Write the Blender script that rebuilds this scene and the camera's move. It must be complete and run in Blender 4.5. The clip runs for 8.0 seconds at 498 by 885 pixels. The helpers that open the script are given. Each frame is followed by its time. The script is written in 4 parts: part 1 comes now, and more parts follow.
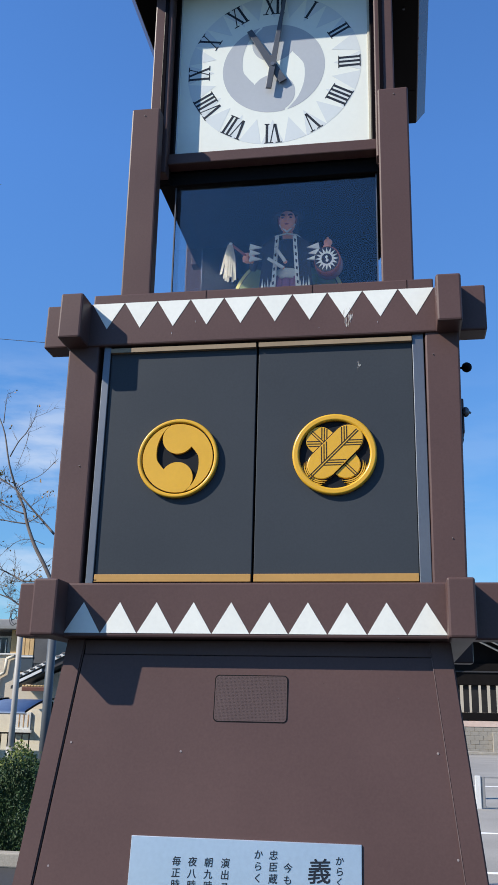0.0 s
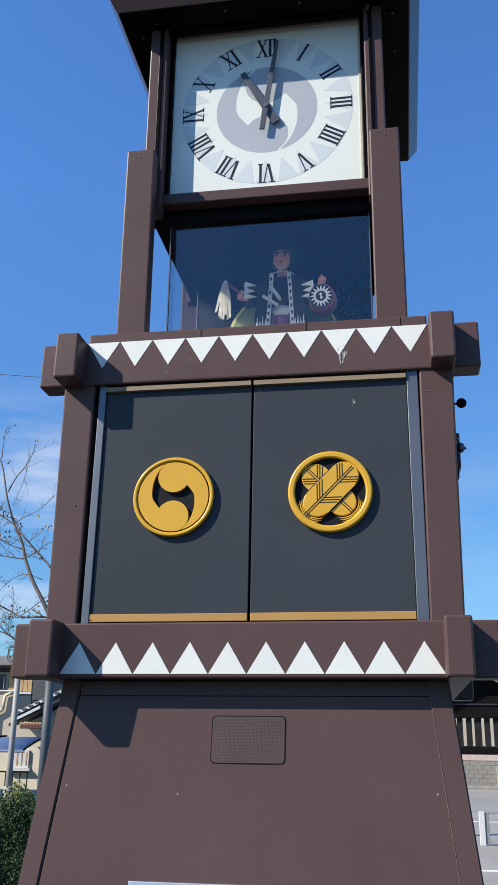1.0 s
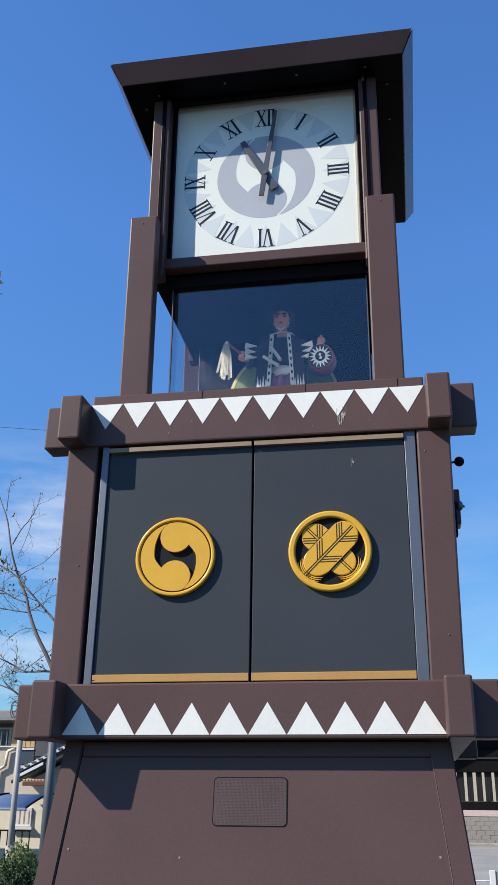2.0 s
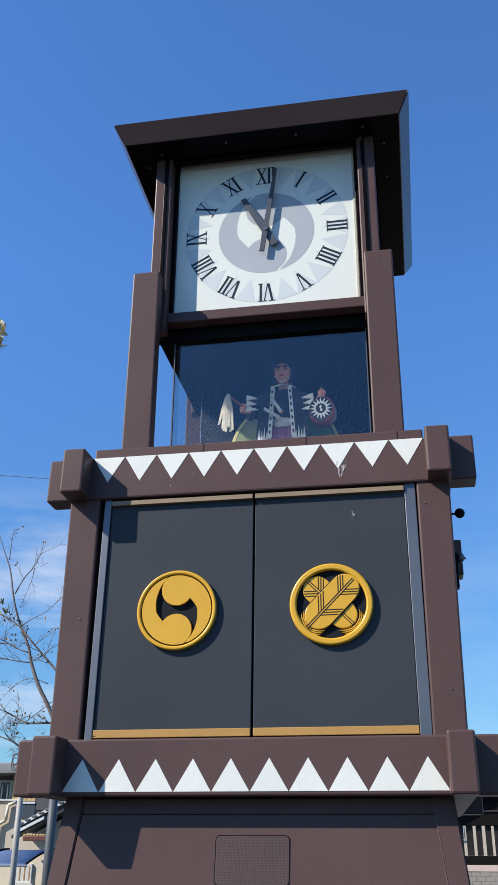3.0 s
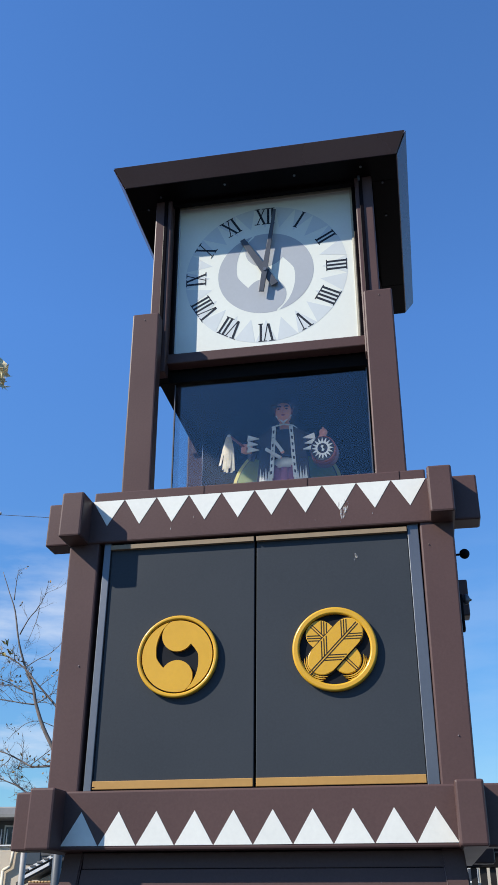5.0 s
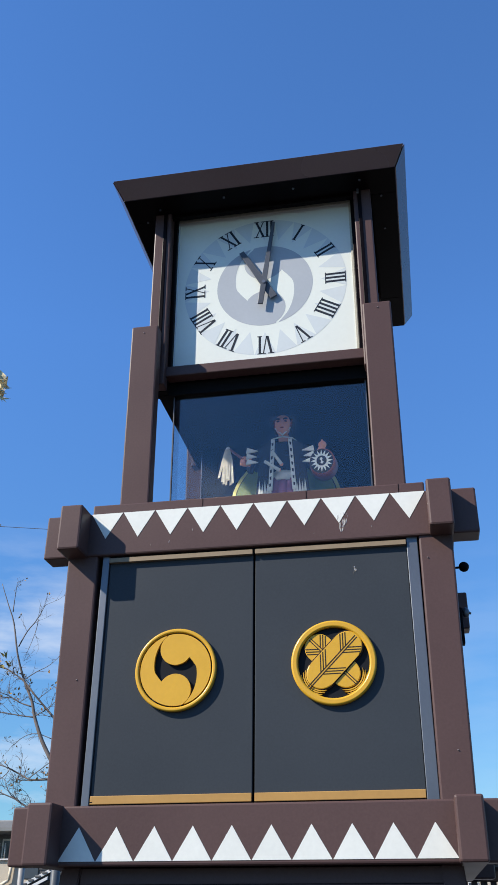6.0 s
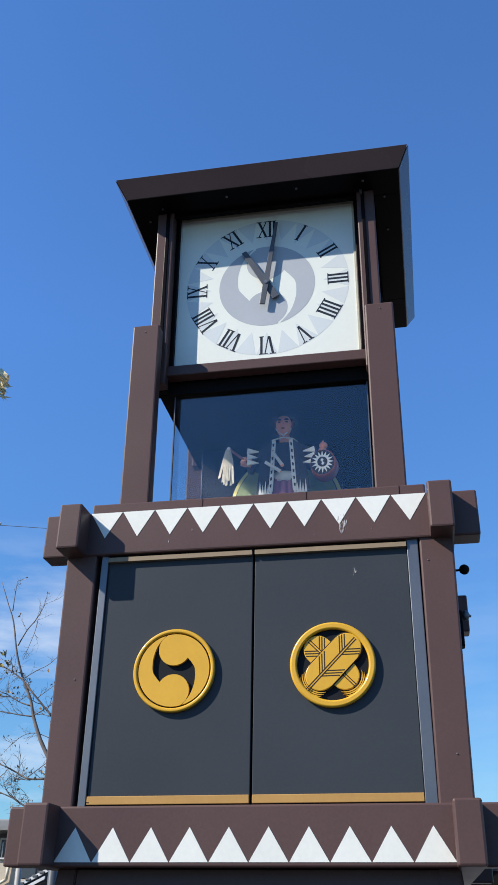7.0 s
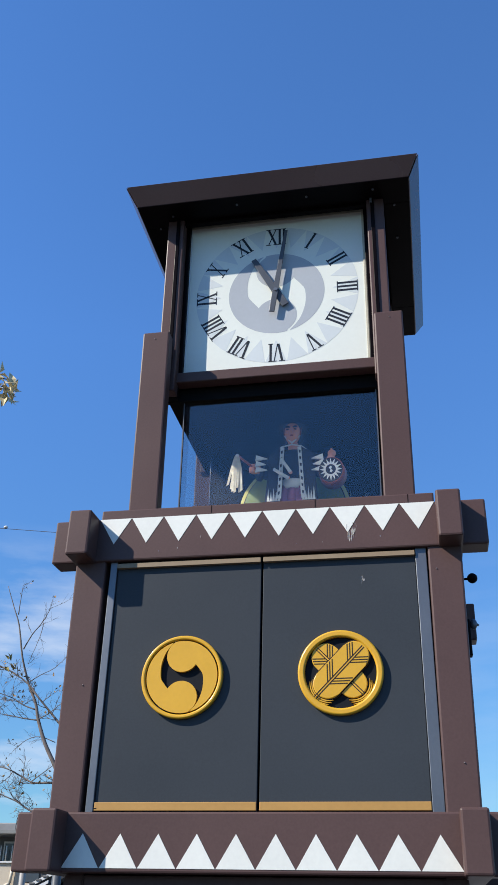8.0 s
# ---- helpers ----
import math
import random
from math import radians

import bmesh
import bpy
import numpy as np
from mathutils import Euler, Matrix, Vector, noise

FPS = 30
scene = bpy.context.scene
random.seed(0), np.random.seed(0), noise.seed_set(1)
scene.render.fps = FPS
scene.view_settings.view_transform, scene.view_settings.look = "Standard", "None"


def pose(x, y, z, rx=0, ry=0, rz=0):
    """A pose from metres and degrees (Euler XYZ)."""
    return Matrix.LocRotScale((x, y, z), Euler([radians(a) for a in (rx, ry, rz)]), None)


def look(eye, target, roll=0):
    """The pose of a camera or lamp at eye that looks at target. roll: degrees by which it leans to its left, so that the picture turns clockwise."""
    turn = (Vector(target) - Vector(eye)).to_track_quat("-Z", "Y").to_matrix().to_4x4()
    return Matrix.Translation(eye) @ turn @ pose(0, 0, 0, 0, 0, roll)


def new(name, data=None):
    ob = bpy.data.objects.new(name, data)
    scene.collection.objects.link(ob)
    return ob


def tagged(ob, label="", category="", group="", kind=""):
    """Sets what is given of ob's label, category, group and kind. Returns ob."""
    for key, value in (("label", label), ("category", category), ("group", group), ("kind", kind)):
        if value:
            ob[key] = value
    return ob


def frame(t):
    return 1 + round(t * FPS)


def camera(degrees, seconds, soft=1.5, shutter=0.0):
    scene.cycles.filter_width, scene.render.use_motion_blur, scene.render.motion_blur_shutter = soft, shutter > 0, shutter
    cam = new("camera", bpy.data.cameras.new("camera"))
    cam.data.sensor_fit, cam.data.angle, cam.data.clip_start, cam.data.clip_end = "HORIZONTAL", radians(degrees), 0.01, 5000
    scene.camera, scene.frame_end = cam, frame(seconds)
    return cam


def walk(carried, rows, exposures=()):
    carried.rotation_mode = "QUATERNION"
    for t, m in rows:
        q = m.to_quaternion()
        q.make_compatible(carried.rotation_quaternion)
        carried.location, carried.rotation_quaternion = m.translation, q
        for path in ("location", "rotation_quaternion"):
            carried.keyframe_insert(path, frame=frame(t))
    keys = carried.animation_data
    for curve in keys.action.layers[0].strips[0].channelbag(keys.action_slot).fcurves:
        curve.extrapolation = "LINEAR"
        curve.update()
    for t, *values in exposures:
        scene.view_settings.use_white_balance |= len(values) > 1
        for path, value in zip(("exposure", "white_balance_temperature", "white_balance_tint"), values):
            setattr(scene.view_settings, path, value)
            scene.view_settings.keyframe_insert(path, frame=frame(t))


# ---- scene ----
cam = camera(30.117, 8.0, soft=1.3)
ROWS = [
    (0.0, 0.5765, -3.6069, 1.55, 106.348, -1.14, 9.1),
    (0.5, 0.5823, -3.6075, 1.5578, 107.123, -0.89, 9.135),
    (1.0, 0.5917, -3.6129, 1.5736, 108.318, -0.68, 9.175),
    (1.5, 0.608, -3.647, 1.589, 109.703, -0.541, 9.384),
    (3.0, 0.6392, -3.7194, 1.61, 114.248, -0.385, 9.848),
    (3.5, 0.647, -3.7122, 1.6291, 114.835, -0.262, 10.027),
    (4.0, 0.6518, -3.7004, 1.6387, 115.371, -0.138, 10.157),
    (4.5, 0.6567, -3.6903, 1.6452, 115.945, -0.004, 10.429),
    (6.0, 0.6621, -3.6853, 1.6583, 117.17, -0.027, 10.407),
    (6.5, 0.6665, -3.6771, 1.6592, 117.25, -0.251, 10.342),
    (7.0, 0.6633, -3.6705, 1.662, 117.236, -0.511, 10.262),
    (7.5, 0.6556, -3.6735, 1.6618, 117.372, -0.814, 10.317),
    (8.0, 0.6522, -3.6893, 1.6662, 117.532, -1.026, 10.409),
]
walk(cam, [(t, pose(*r)) for t, *r in ROWS])

# ---- sky and sun ----
TO_SUN = Vector((-1.66, -1.0, 1.50)).normalized()
ELEV = math.asin(TO_SUN.z)
AZIM = math.atan2(TO_SUN.x, TO_SUN.y)
world = bpy.data.worlds.new("sky")
world.use_nodes = True
scene.world = world
wn, wl = world.node_tree.nodes, world.node_tree.links
wn.clear()
w_out = wn.new("ShaderNodeOutputWorld")
w_bg = wn.new("ShaderNodeBackground")
w_bg.inputs["Strength"].default_value = 0.096
sky = wn.new("ShaderNodeTexSky")
sky.sky_type, sky.sun_disc = "NISHITA", False
sky.sun_elevation, sky.sun_rotation = ELEV, AZIM
sky.air_density, sky.dust_density, sky.ozone_density = 1.0, 0.0, 3.0
# thin cirrus low over the horizon
w_co = wn.new("ShaderNodeTexCoord")
w_map = wn.new("ShaderNodeMapping")
w_map.inputs["Scale"].default_value = (3.0, 3.0, 11.0)
w_noise = wn.new("ShaderNodeTexNoise")
w_noise.inputs["Scale"].default_value = 1.6
w_noise.inputs["Detail"].default_value = 7.0
w_noise.inputs["Roughness"].default_value = 0.55
w_ramp = wn.new("ShaderNodeValToRGB")
w_ramp.color_ramp.elements[0].position = 0.47
w_ramp.color_ramp.elements[1].position = 0.64
w_sep = wn.new("ShaderNodeSeparateXYZ")
w_low = wn.new("ShaderNodeMapRange")
w_low.inputs["From Min"].default_value, w_low.inputs["From Max"].default_value = 0.27, 0.37
w_low.inputs["To Min"].default_value, w_low.inputs["To Max"].default_value = 0.62, 0.0
w_mul = wn.new("ShaderNodeMath")
w_mul.operation = "MULTIPLY"
w_mix = wn.new("ShaderNodeMix")
w_mix.data_type = "RGBA"
w_mix.inputs["B"].default_value = (5.6, 6.2, 7.2, 1)
wl.new(w_co.outputs["Generated"], w_map.inputs["Vector"])
wl.new(w_map.outputs["Vector"], w_noise.inputs["Vector"])
wl.new(w_noise.outputs["Fac"], w_ramp.inputs["Fac"])
wl.new(w_co.outputs["Generated"], w_sep.inputs["Vector"])
wl.new(w_sep.outputs["Z"], w_low.inputs["Value"])
wl.new(w_ramp.outputs["Color"], w_mul.inputs[0])
wl.new(w_low.outputs["Result"], w_mul.inputs[1])
w_tint = wn.new("ShaderNodeMix")
w_tint.data_type, w_tint.blend_type = "RGBA", "MULTIPLY"
w_high = wn.new("ShaderNodeMapRange")
w_high.inputs["From Min"].default_value, w_high.inputs["From Max"].default_value = 0.1, 0.55
w_high.inputs["To Min"].default_value, w_high.inputs["To Max"].default_value = 0.0, 1.0
w_tone = wn.new("ShaderNodeMix")
w_tone.data_type = "RGBA"
w_tone.inputs["A"].default_value = (0.535, 0.82, 1.0, 1)
w_tone.inputs["B"].default_value = (0.76, 1.23, 1.75, 1)
w_tint.inputs["Factor"].default_value = 1.0
wl.new(w_tone.outputs["Result"], w_tint.inputs["B"])
w_left = wn.new("ShaderNodeMapRange")
w_left.inputs["From Min"].default_value, w_left.inputs["From Max"].default_value = -0.34, -0.12
w_left.inputs["To Min"].default_value, w_left.inputs["To Max"].default_value = 1.0, 0.15
w_mul2 = wn.new("ShaderNodeMath")
w_mul2.operation = "MULTIPLY"
wl.new(w_sep.outputs["Z"], w_high.inputs["Value"])
wl.new(w_high.outputs["Result"], w_tone.inputs["Factor"])
wl.new(w_sep.outputs["X"], w_left.inputs["Value"])
wl.new(w_mul.outputs["Value"], w_mul2.inputs[0])
wl.new(w_left.outputs["Result"], w_mul2.inputs[1])
wl.new(sky.outputs["Color"], w_tint.inputs["A"])
wl.new(w_tint.outputs["Result"], w_mix.inputs["A"])
wl.new(w_mul2.outputs["Value"], w_mix.inputs["Factor"])
wl.new(w_mix.outputs["Result"], w_bg.inputs["Color"])
wl.new(w_bg.outputs["Background"], w_out.inputs["Surface"])
sun = new("sun", bpy.data.lights.new("sun", "SUN"))
sun.data.energy, sun.data.angle, sun.data.color = 5.0, radians(0.53), (1.0, 0.93, 0.83)
sun.matrix_world = look(TO_SUN * 30, (0, 0, 0))
scene.view_settings.exposure = 0.50


# ---- materials ----
def mat(name, color, rough=0.5, metal=0.0, vary=0.12, scale=6.0, bump=0.0, grain=60.0, stain=None, coat=0.0, gloss=0.3):
    """A painted, stone or metal surface with two scales of variation in colour, gloss and relief."""
    m = bpy.data.materials.new(name)
    m.use_nodes = True
    n, l = m.node_tree.nodes, m.node_tree.links
    b = n["Principled BSDF"]
    b.inputs["Metallic"].default_value = metal
    b.inputs["Specular IOR Level"].default_value = gloss
    b.inputs["Coat Weight"].default_value = coat
    b.inputs["Coat Roughness"].default_value = 0.15
    co = n.new("ShaderNodeTexCoord")
    big, fine = n.new("ShaderNodeTexNoise"), n.new("ShaderNodeTexNoise")
    big.inputs["Scale"].default_value, big.inputs["Detail"].default_value = scale, 5
    fine.inputs["Scale"].default_value, fine.inputs["Detail"].default_value = grain, 4
    for q in (big, fine):
        l.new(co.outputs["Object"], q.inputs["Vector"])
    mixn = n.new("ShaderNodeMath")
    mixn.operation = "MULTIPLY_ADD"
    mixn.inputs[1].default_value = 0.4
    l.new(fine.outputs["Fac"], mixn.inputs[0])
    half = n.new("ShaderNodeMath")
    half.operation = "MULTIPLY"
    half.inputs[1].default_value = 0.6
    l.new(big.outputs["Fac"], half.inputs[0])
    l.new(half.outputs["Value"], mixn.inputs[2])
    ramp = n.new("ShaderNodeValToRGB")
    c = Vector(color)
    ramp.color_ramp.elements[0].position, ramp.color_ramp.elements[1].position = 0.3, 0.7
    ramp.color_ramp.elements[0].color = (*(c * (1 - vary)), 1)
    hi = c * (1 + vary) if stain is None else Vector(stain)
    ramp.color_ramp.elements[1].color = (*[min(1, x) for x in hi], 1)
    l.new(mixn.outputs["Value"], ramp.inputs["Fac"])
    l.new(ramp.outputs["Color"], b.inputs["Base Color"])
    rr = n.new("ShaderNodeMapRange")
    rr.inputs["To Min"].default_value, rr.inputs["To Max"].default_value = max(0.02, rough - 0.08), min(1, rough + 0.1)
    l.new(big.outputs["Fac"], rr.inputs["Value"])
    l.new(rr.outputs["Result"], b.inputs["Roughness"])
    if bump:
        bp = n.new("ShaderNodeBump")
        bp.inputs["Strength"].default_value, bp.inputs["Distance"].default_value = bump, 0.004
        l.new(mixn.outputs["Value"], bp.inputs["Height"])
        l.new(bp.outputs["Normal"], b.inputs["Normal"])
    return m


BROWN = mat("brown_enamel", (0.088, 0.0530, 0.0487), 0.42, gloss=0.18, vary=0.14, scale=1.7, bump=0.06, grain=110)
# Dark brown enamel, blackened further to hold the shade under the roof.
DARK = mat("dark_enamel_with_shade", (0.005, 0.0032, 0.0034), 0.35, gloss=0.05, vary=0.15, scale=3)
BLACK = mat("black_paint", (0.006, 0.006, 0.007), 0.7, vary=0.2, gloss=0.1)
RIVET = mat("rivet_metal", (0.26, 0.22, 0.21), 0.5, metal=0.3)
SLATE = mat("slate_panel", (0.0395, 0.046, 0.0535), 0.45, gloss=0.12, vary=0.13, scale=1.4, bump=0.03, grain=120)
WHITE = mat("white_paint", (0.70, 0.705, 0.645), 0.5, vary=0.06, scale=5)
GOLD = mat("gold_enamel", (0.61, 0.335, 0.022), 0.36, vary=0.06, scale=8, coat=0.3)
GROOVE = mat("emblem_groove_and_shadow", (0.022, 0.014, 0.008), 0.7)
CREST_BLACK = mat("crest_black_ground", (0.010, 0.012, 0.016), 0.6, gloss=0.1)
ROOF_ENAMEL = mat("glossy_brown_enamel", (0.080, 0.050, 0.047), 0.25, gloss=0.45, vary=0.10, scale=2.2, grain=90)
OCHRE = mat("ochre_strip", (0.42, 0.235, 0.068), 0.45, vary=0.08)
STEEL = mat("galvanised_jamb", (0.138, 0.149, 0.166), 0.40, metal=0.6, vary=0.08, scale=3)
PALE_SEAM = mat("pale_seam", (0.135, 0.095, 0.09), 0.7, vary=0.4, scale=9)
DIAL = mat("dial_white", (0.71, 0.735, 0.665), 0.35, vary=0.03, scale=3)
PALE = mat("dial_pale_blue", (0.58, 0.62, 0.615), 0.4, vary=0.03, scale=4)
GREYBLUE = mat("dial_grey_blue", (0.385, 0.41, 0.435), 0.4, vary=0.04, scale=4)
INK = mat("numeral_black", (0.012, 0.015, 0.022), 0.45)
YELLOWED = mat("yellowed_edge_strip", (0.50, 0.47, 0.37), 0.5, vary=0.18, scale=9)
HAND = mat("hand_grey", (0.072, 0.080, 0.095), 0.4)
PLATE = mat("satin_steel_plate", (0.57, 0.60, 0.62), 0.33, metal=0.8, vary=0.08, scale=1.3)
MESHGREY = mat("vent_mesh", (0.074, 0.047, 0.045), 0.55, vary=0.15, bump=0.4, grain=220)
SKIN = mat("doll_face_paint", (0.72, 0.31, 0.20), 0.5)
TAN = mat("dull_tan_strip", (0.25, 0.185, 0.115), 0.55, vary=0.12)
CLOTH_BLACK = mat("doll_black_cloth", (0.028, 0.028, 0.034), 0.8)
CLOTH_WHITE = mat("doll_white_cloth", (0.68, 0.67, 0.60), 0.8)
CLOTH_PURPLE = mat("doll_purple_cloth", (0.30, 0.12, 0.19), 0.8)
DRUM_RED = mat("drum_red_lacquer", (0.25, 0.06, 0.04), 0.4)
HALO = mat("yellow_board_rim", (0.50, 0.46, 0.15), 0.6)
HALO_GREEN = mat("pale_green_board", (0.20, 0.25, 0.10), 0.7, vary=0.3, scale=4)
TASSEL = mat("cream_ribbon", (0.50, 0.46, 0.36), 0.8, vary=0.15, scale=30)
ASPHALT = mat("dark_asphalt", (0.042, 0.042, 0.043), 0.9, vary=0.18, scale=0.6, bump=0.5, grain=40)
PALEROAD = mat("pale_concrete_road", (0.27, 0.255, 0.228), 0.9, vary=0.25, scale=0.5, bump=0.4, grain=40)
LINE = mat("road_paint", (0.72, 0.72, 0.70), 0.8, vary=0.12, scale=3)
BARK = mat("grey_bark", (0.15, 0.125, 0.11), 0.9, vary=0.3, scale=8, bump=0.5)
LEAF_DRY = mat("dry_leaf", (0.32, 0.18, 0.06), 0.8, vary=0.35, scale=9)
LEAF_OLIVE = mat("olive_leaf", (0.20, 0.16, 0.04), 0.7, vary=0.4, scale=20)
LEAF_YELLOW = mat("yellow_leaf", (0.60, 0.50, 0.30), 0.7, vary=0.35, scale=30)
LEAF = mat("hedge_leaf", (0.027, 0.054, 0.017), 0.55, vary=0.6, scale=7)
LEAF_PALE = mat("pale_hedge_leaf", (0.17, 0.20, 0.055), 0.55, vary=0.35, scale=9)
POLE = mat("grey_pole_paint", (0.30, 0.285, 0.26), 0.5, vary=0.1)
POLE_BLUE = mat("blue_grey_pole_paint", (0.075, 0.085, 0.095), 0.5, vary=0.1)
PLASTER = mat("beige_plaster", (0.48, 0.42, 0.33), 0.9, vary=0.1, scale=1.5, bump=0.2)
CREAM = mat("cream_siding", (0.62, 0.56, 0.44), 0.8, vary=0.08)
ROOFGREY = mat("grey_roof_sheet", (0.22, 0.22, 0.22), 0.6, vary=0.15)
TILEGREY = mat("dark_grey_tile", (0.10, 0.10, 0.10), 0.6, vary=0.3)
ROOFDARK = mat("dark_roof_tile", (0.035, 0.034, 0.036), 0.55, vary=0.2)
WOODDARK = mat("dark_timber", (0.008, 0.007, 0.007), 0.8, vary=0.3, scale=4, gloss=0.08)
WOODGREY = mat("weathered_grey_timber", (0.022, 0.021, 0.021), 0.8, vary=0.3, scale=4, gloss=0.1)
BARGE = mat("grey_barge_paint", (0.20, 0.20, 0.19), 0.7, vary=0.15)
TRIMWHITE = mat("white_trim", (0.58, 0.58, 0.56), 0.6, vary=0.05)
GOLDEN = mat("sunlit_golden_board", (0.50, 0.33, 0.15), 0.6, vary=0.25, scale=3)
SHEET = mat("grey_sheet_and_wall_shade", (0.085, 0.083, 0.082), 0.4, vary=0.25, scale=1.5)
GUTTER = mat("red_brown_gutter", (0.12, 0.045, 0.03), 0.5, vary=0.15)
CURTAIN = mat("tan_curtain", (0.42, 0.27, 0.15), 0.9, vary=0.2)
POLYBLUE = mat("blue_canopy_sheet", (0.28, 0.35, 0.47), 0.45, vary=0.1)
BLOCK = mat("concrete_block", (0.29, 0.265, 0.225), 0.95, vary=0.35, scale=1.6, bump=0.4)
PINK = mat("pinkish_plaster", (0.55, 0.42, 0.35), 0.9, vary=0.1)
WINDOW = mat("dark_window_glass", (0.05, 0.06, 0.075), 0.08, vary=0.1)
CABLE = mat("grey_cable", (0.09, 0.09, 0.09), 0.7)


def glass_mat(name, ior):
    m = bpy.data.materials.new(name)
    m.use_nodes = True
    b = m.node_tree.nodes["Principled BSDF"]
    b.inputs["Base Color"].default_value = (0.95, 0.98, 1.0, 1)
    b.inputs["Transmission Weight"].default_value = 1.0
    b.inputs["Roughness"].default_value = 0.0
    b.inputs["IOR"].default_value = ior
    return m


GLASS = glass_mat("clear_glass", 1.55)
SIDE_GLASS = glass_mat("thin_clear_glass", 1.22)


def smear_mat(name, color, scale, cut):
    """A dried smear: pale film broken up by a streaked noise."""
    m = bpy.data.materials.new(name)
    m.use_nodes = True
    n, l = m.node_tree.nodes, m.node_tree.links
    b = n["Principled BSDF"]
    b.inputs["Base Color"].default_value = (*color, 1)
    b.inputs["Roughness"].default_value = 0.9
    co, mp = n.new("ShaderNodeTexCoord"), n.new("ShaderNodeMapping")
    mp.inputs["Scale"].default_value = scale
    tex, rp = n.new("ShaderNodeTexNoise"), n.new("ShaderNodeMapRange")
    tex.inputs["Scale"].default_value, tex.inputs["Detail"].default_value = 1.0, 6.0
    rp.inputs["From Min"].default_value, rp.inputs["From Max"].default_value = cut, cut + 0.22
    rp.inputs["To Max"].default_value = 0.75
    l.new(co.outputs["Object"], mp.inputs["Vector"])
    l.new(mp.outputs["Vector"], tex.inputs["Vector"])
    l.new(tex.outputs["Fac"], rp.inputs["Value"])
    l.new(rp.outputs["Result"], b.inputs["Alpha"])
    return m


SMEAR = smear_mat("dried_smear", (0.62, 0.60, 0.57), (170, 170, 40), 0.50)
SCUFF = smear_mat("pale_scuff", (0.22, 0.22, 0.22), (30, 30, 14), 0.52)

# ---- the tower's own measures: half a door's span is one unit ----
S, Z0, LEANBACK, MIDY = 0.65, 2.0527, 0.0394, 1.25
ORIGIN = Vector((0, S * MIDY, 0))


def tower_point(p, taper):
    """Tower units to metres; the front and back faces of the lower tiers lean inwards a little."""
    x, y, z = p
    if taper and z < -0.349:
        y = MIDY + (y - MIDY) * (1 + (0.108 * (-0.36 - z) - 0.02) / MIDY)
    if taper:
        y = MIDY + (y - MIDY) * (1 - LEANBACK * min(z, 2.0) / MIDY)
    return Vector((S * x, S * y, Z0 + S * z)) - ORIGIN


def to_mesh(name, bm, materials):
    me = bpy.data.meshes.new(name)
    bmesh.ops.recalc_face_normals(bm, faces=bm.faces)
    bm.to_mesh(me)
    bm.free()
    for m in materials if isinstance(materials, (list, tuple)) else [materials]:
        me.materials.append(m)
    return me


def part(name, bm, material, parent, label=""):
    ob = new(name, to_mesh(name, bm, material))
    ob.parent = parent
    return tagged(ob, label)


def tpart(name, bm, material, parent, label="", taper=True):
    """A part of the tower, built in tower units."""
    for v in bm.verts:
        v.co = tower_point(v.co, taper)
    return part(name, bm, material, parent, label)


def thing(name, at, label, category, group="", kind=""):
    ob = new(name)
    ob.location = at
    ob.empty_display_size = 0.1
    return tagged(ob, label, category, group, kind)


def box(x0, x1, y0, y1, z0, z1, bevel=0.0, bm=None, index=0, segments=2):
    bm = bm or bmesh.new()
    vs = [bm.verts.new((x, y, z)) for x in (x0, x1) for y in (y0, y1) for z in (z0, z1)]
    fs = [bm.faces.new([vs[i] for i in q]) for q in ((0, 1, 3, 2), (4, 6, 7, 5), (0, 4, 5, 1), (2, 3, 7, 6), (0, 2, 6, 4), (1, 5, 7, 3))]
    for f in fs:
        f.material_index = index
    if bevel:
        es = list({e for f in fs for e in f.edges})
        bmesh.ops.bevel(bm, geom=es, offset=bevel, segments=segments, affect="EDGES", profile=0.5, clamp_overlap=True)
    return bm


def prism(poly, y0, y1, bm=None, index=0, bevel=0.0):
    """A flat outline in x and z, given depth from y0 (front) to y1."""
    bm = bm or bmesh.new()
    a = [bm.verts.new((x, y0, z)) for x, z in poly]
    b = [bm.verts.new((x, y1, z)) for x, z in poly]
    front = bm.faces.new(a)
    fs = [front, bm.faces.new(b[::-1])]
    n = len(poly)
    for i in range(n):
        fs.append(bm.faces.new((a[i], b[i], b[(i + 1) % n], a[(i + 1) % n])))
    for f in fs:
        f.material_index = index
    if bevel:
        bmesh.ops.bevel(bm, geom=list(front.edges), offset=bevel, segments=2, affect="EDGES", profile=0.5, clamp_overlap=True)
    return bm


def rod(a, b, r0, r1=None, bm=None, sides=10, index=0):
    """A tapered round bar from a to b."""
    bm = bm or bmesh.new()
    a, b = Vector(a), Vector(b)
    r1 = r0 if r1 is None else r1
    turn = (b - a).to_track_quat("Z", "Y").to_matrix()
    rings = []
    for c, r in ((a, r0), (b, r1)):
        rings.append([bm.verts.new(c + turn @ Vector((r * math.cos(t), r * math.sin(t), 0))) for t in (2 * math.pi * i / sides for i in range(sides))])
    for i in range(sides):
        f = bm.faces.new((rings[0][i], rings[0][(i + 1) % sides], rings[1][(i + 1) % sides], rings[1][i]))
        f.material_index, f.smooth = index, True
    for ring in (rings[0][::-1], rings[1]):
        bm.faces.new(ring).material_index = index
    return bm


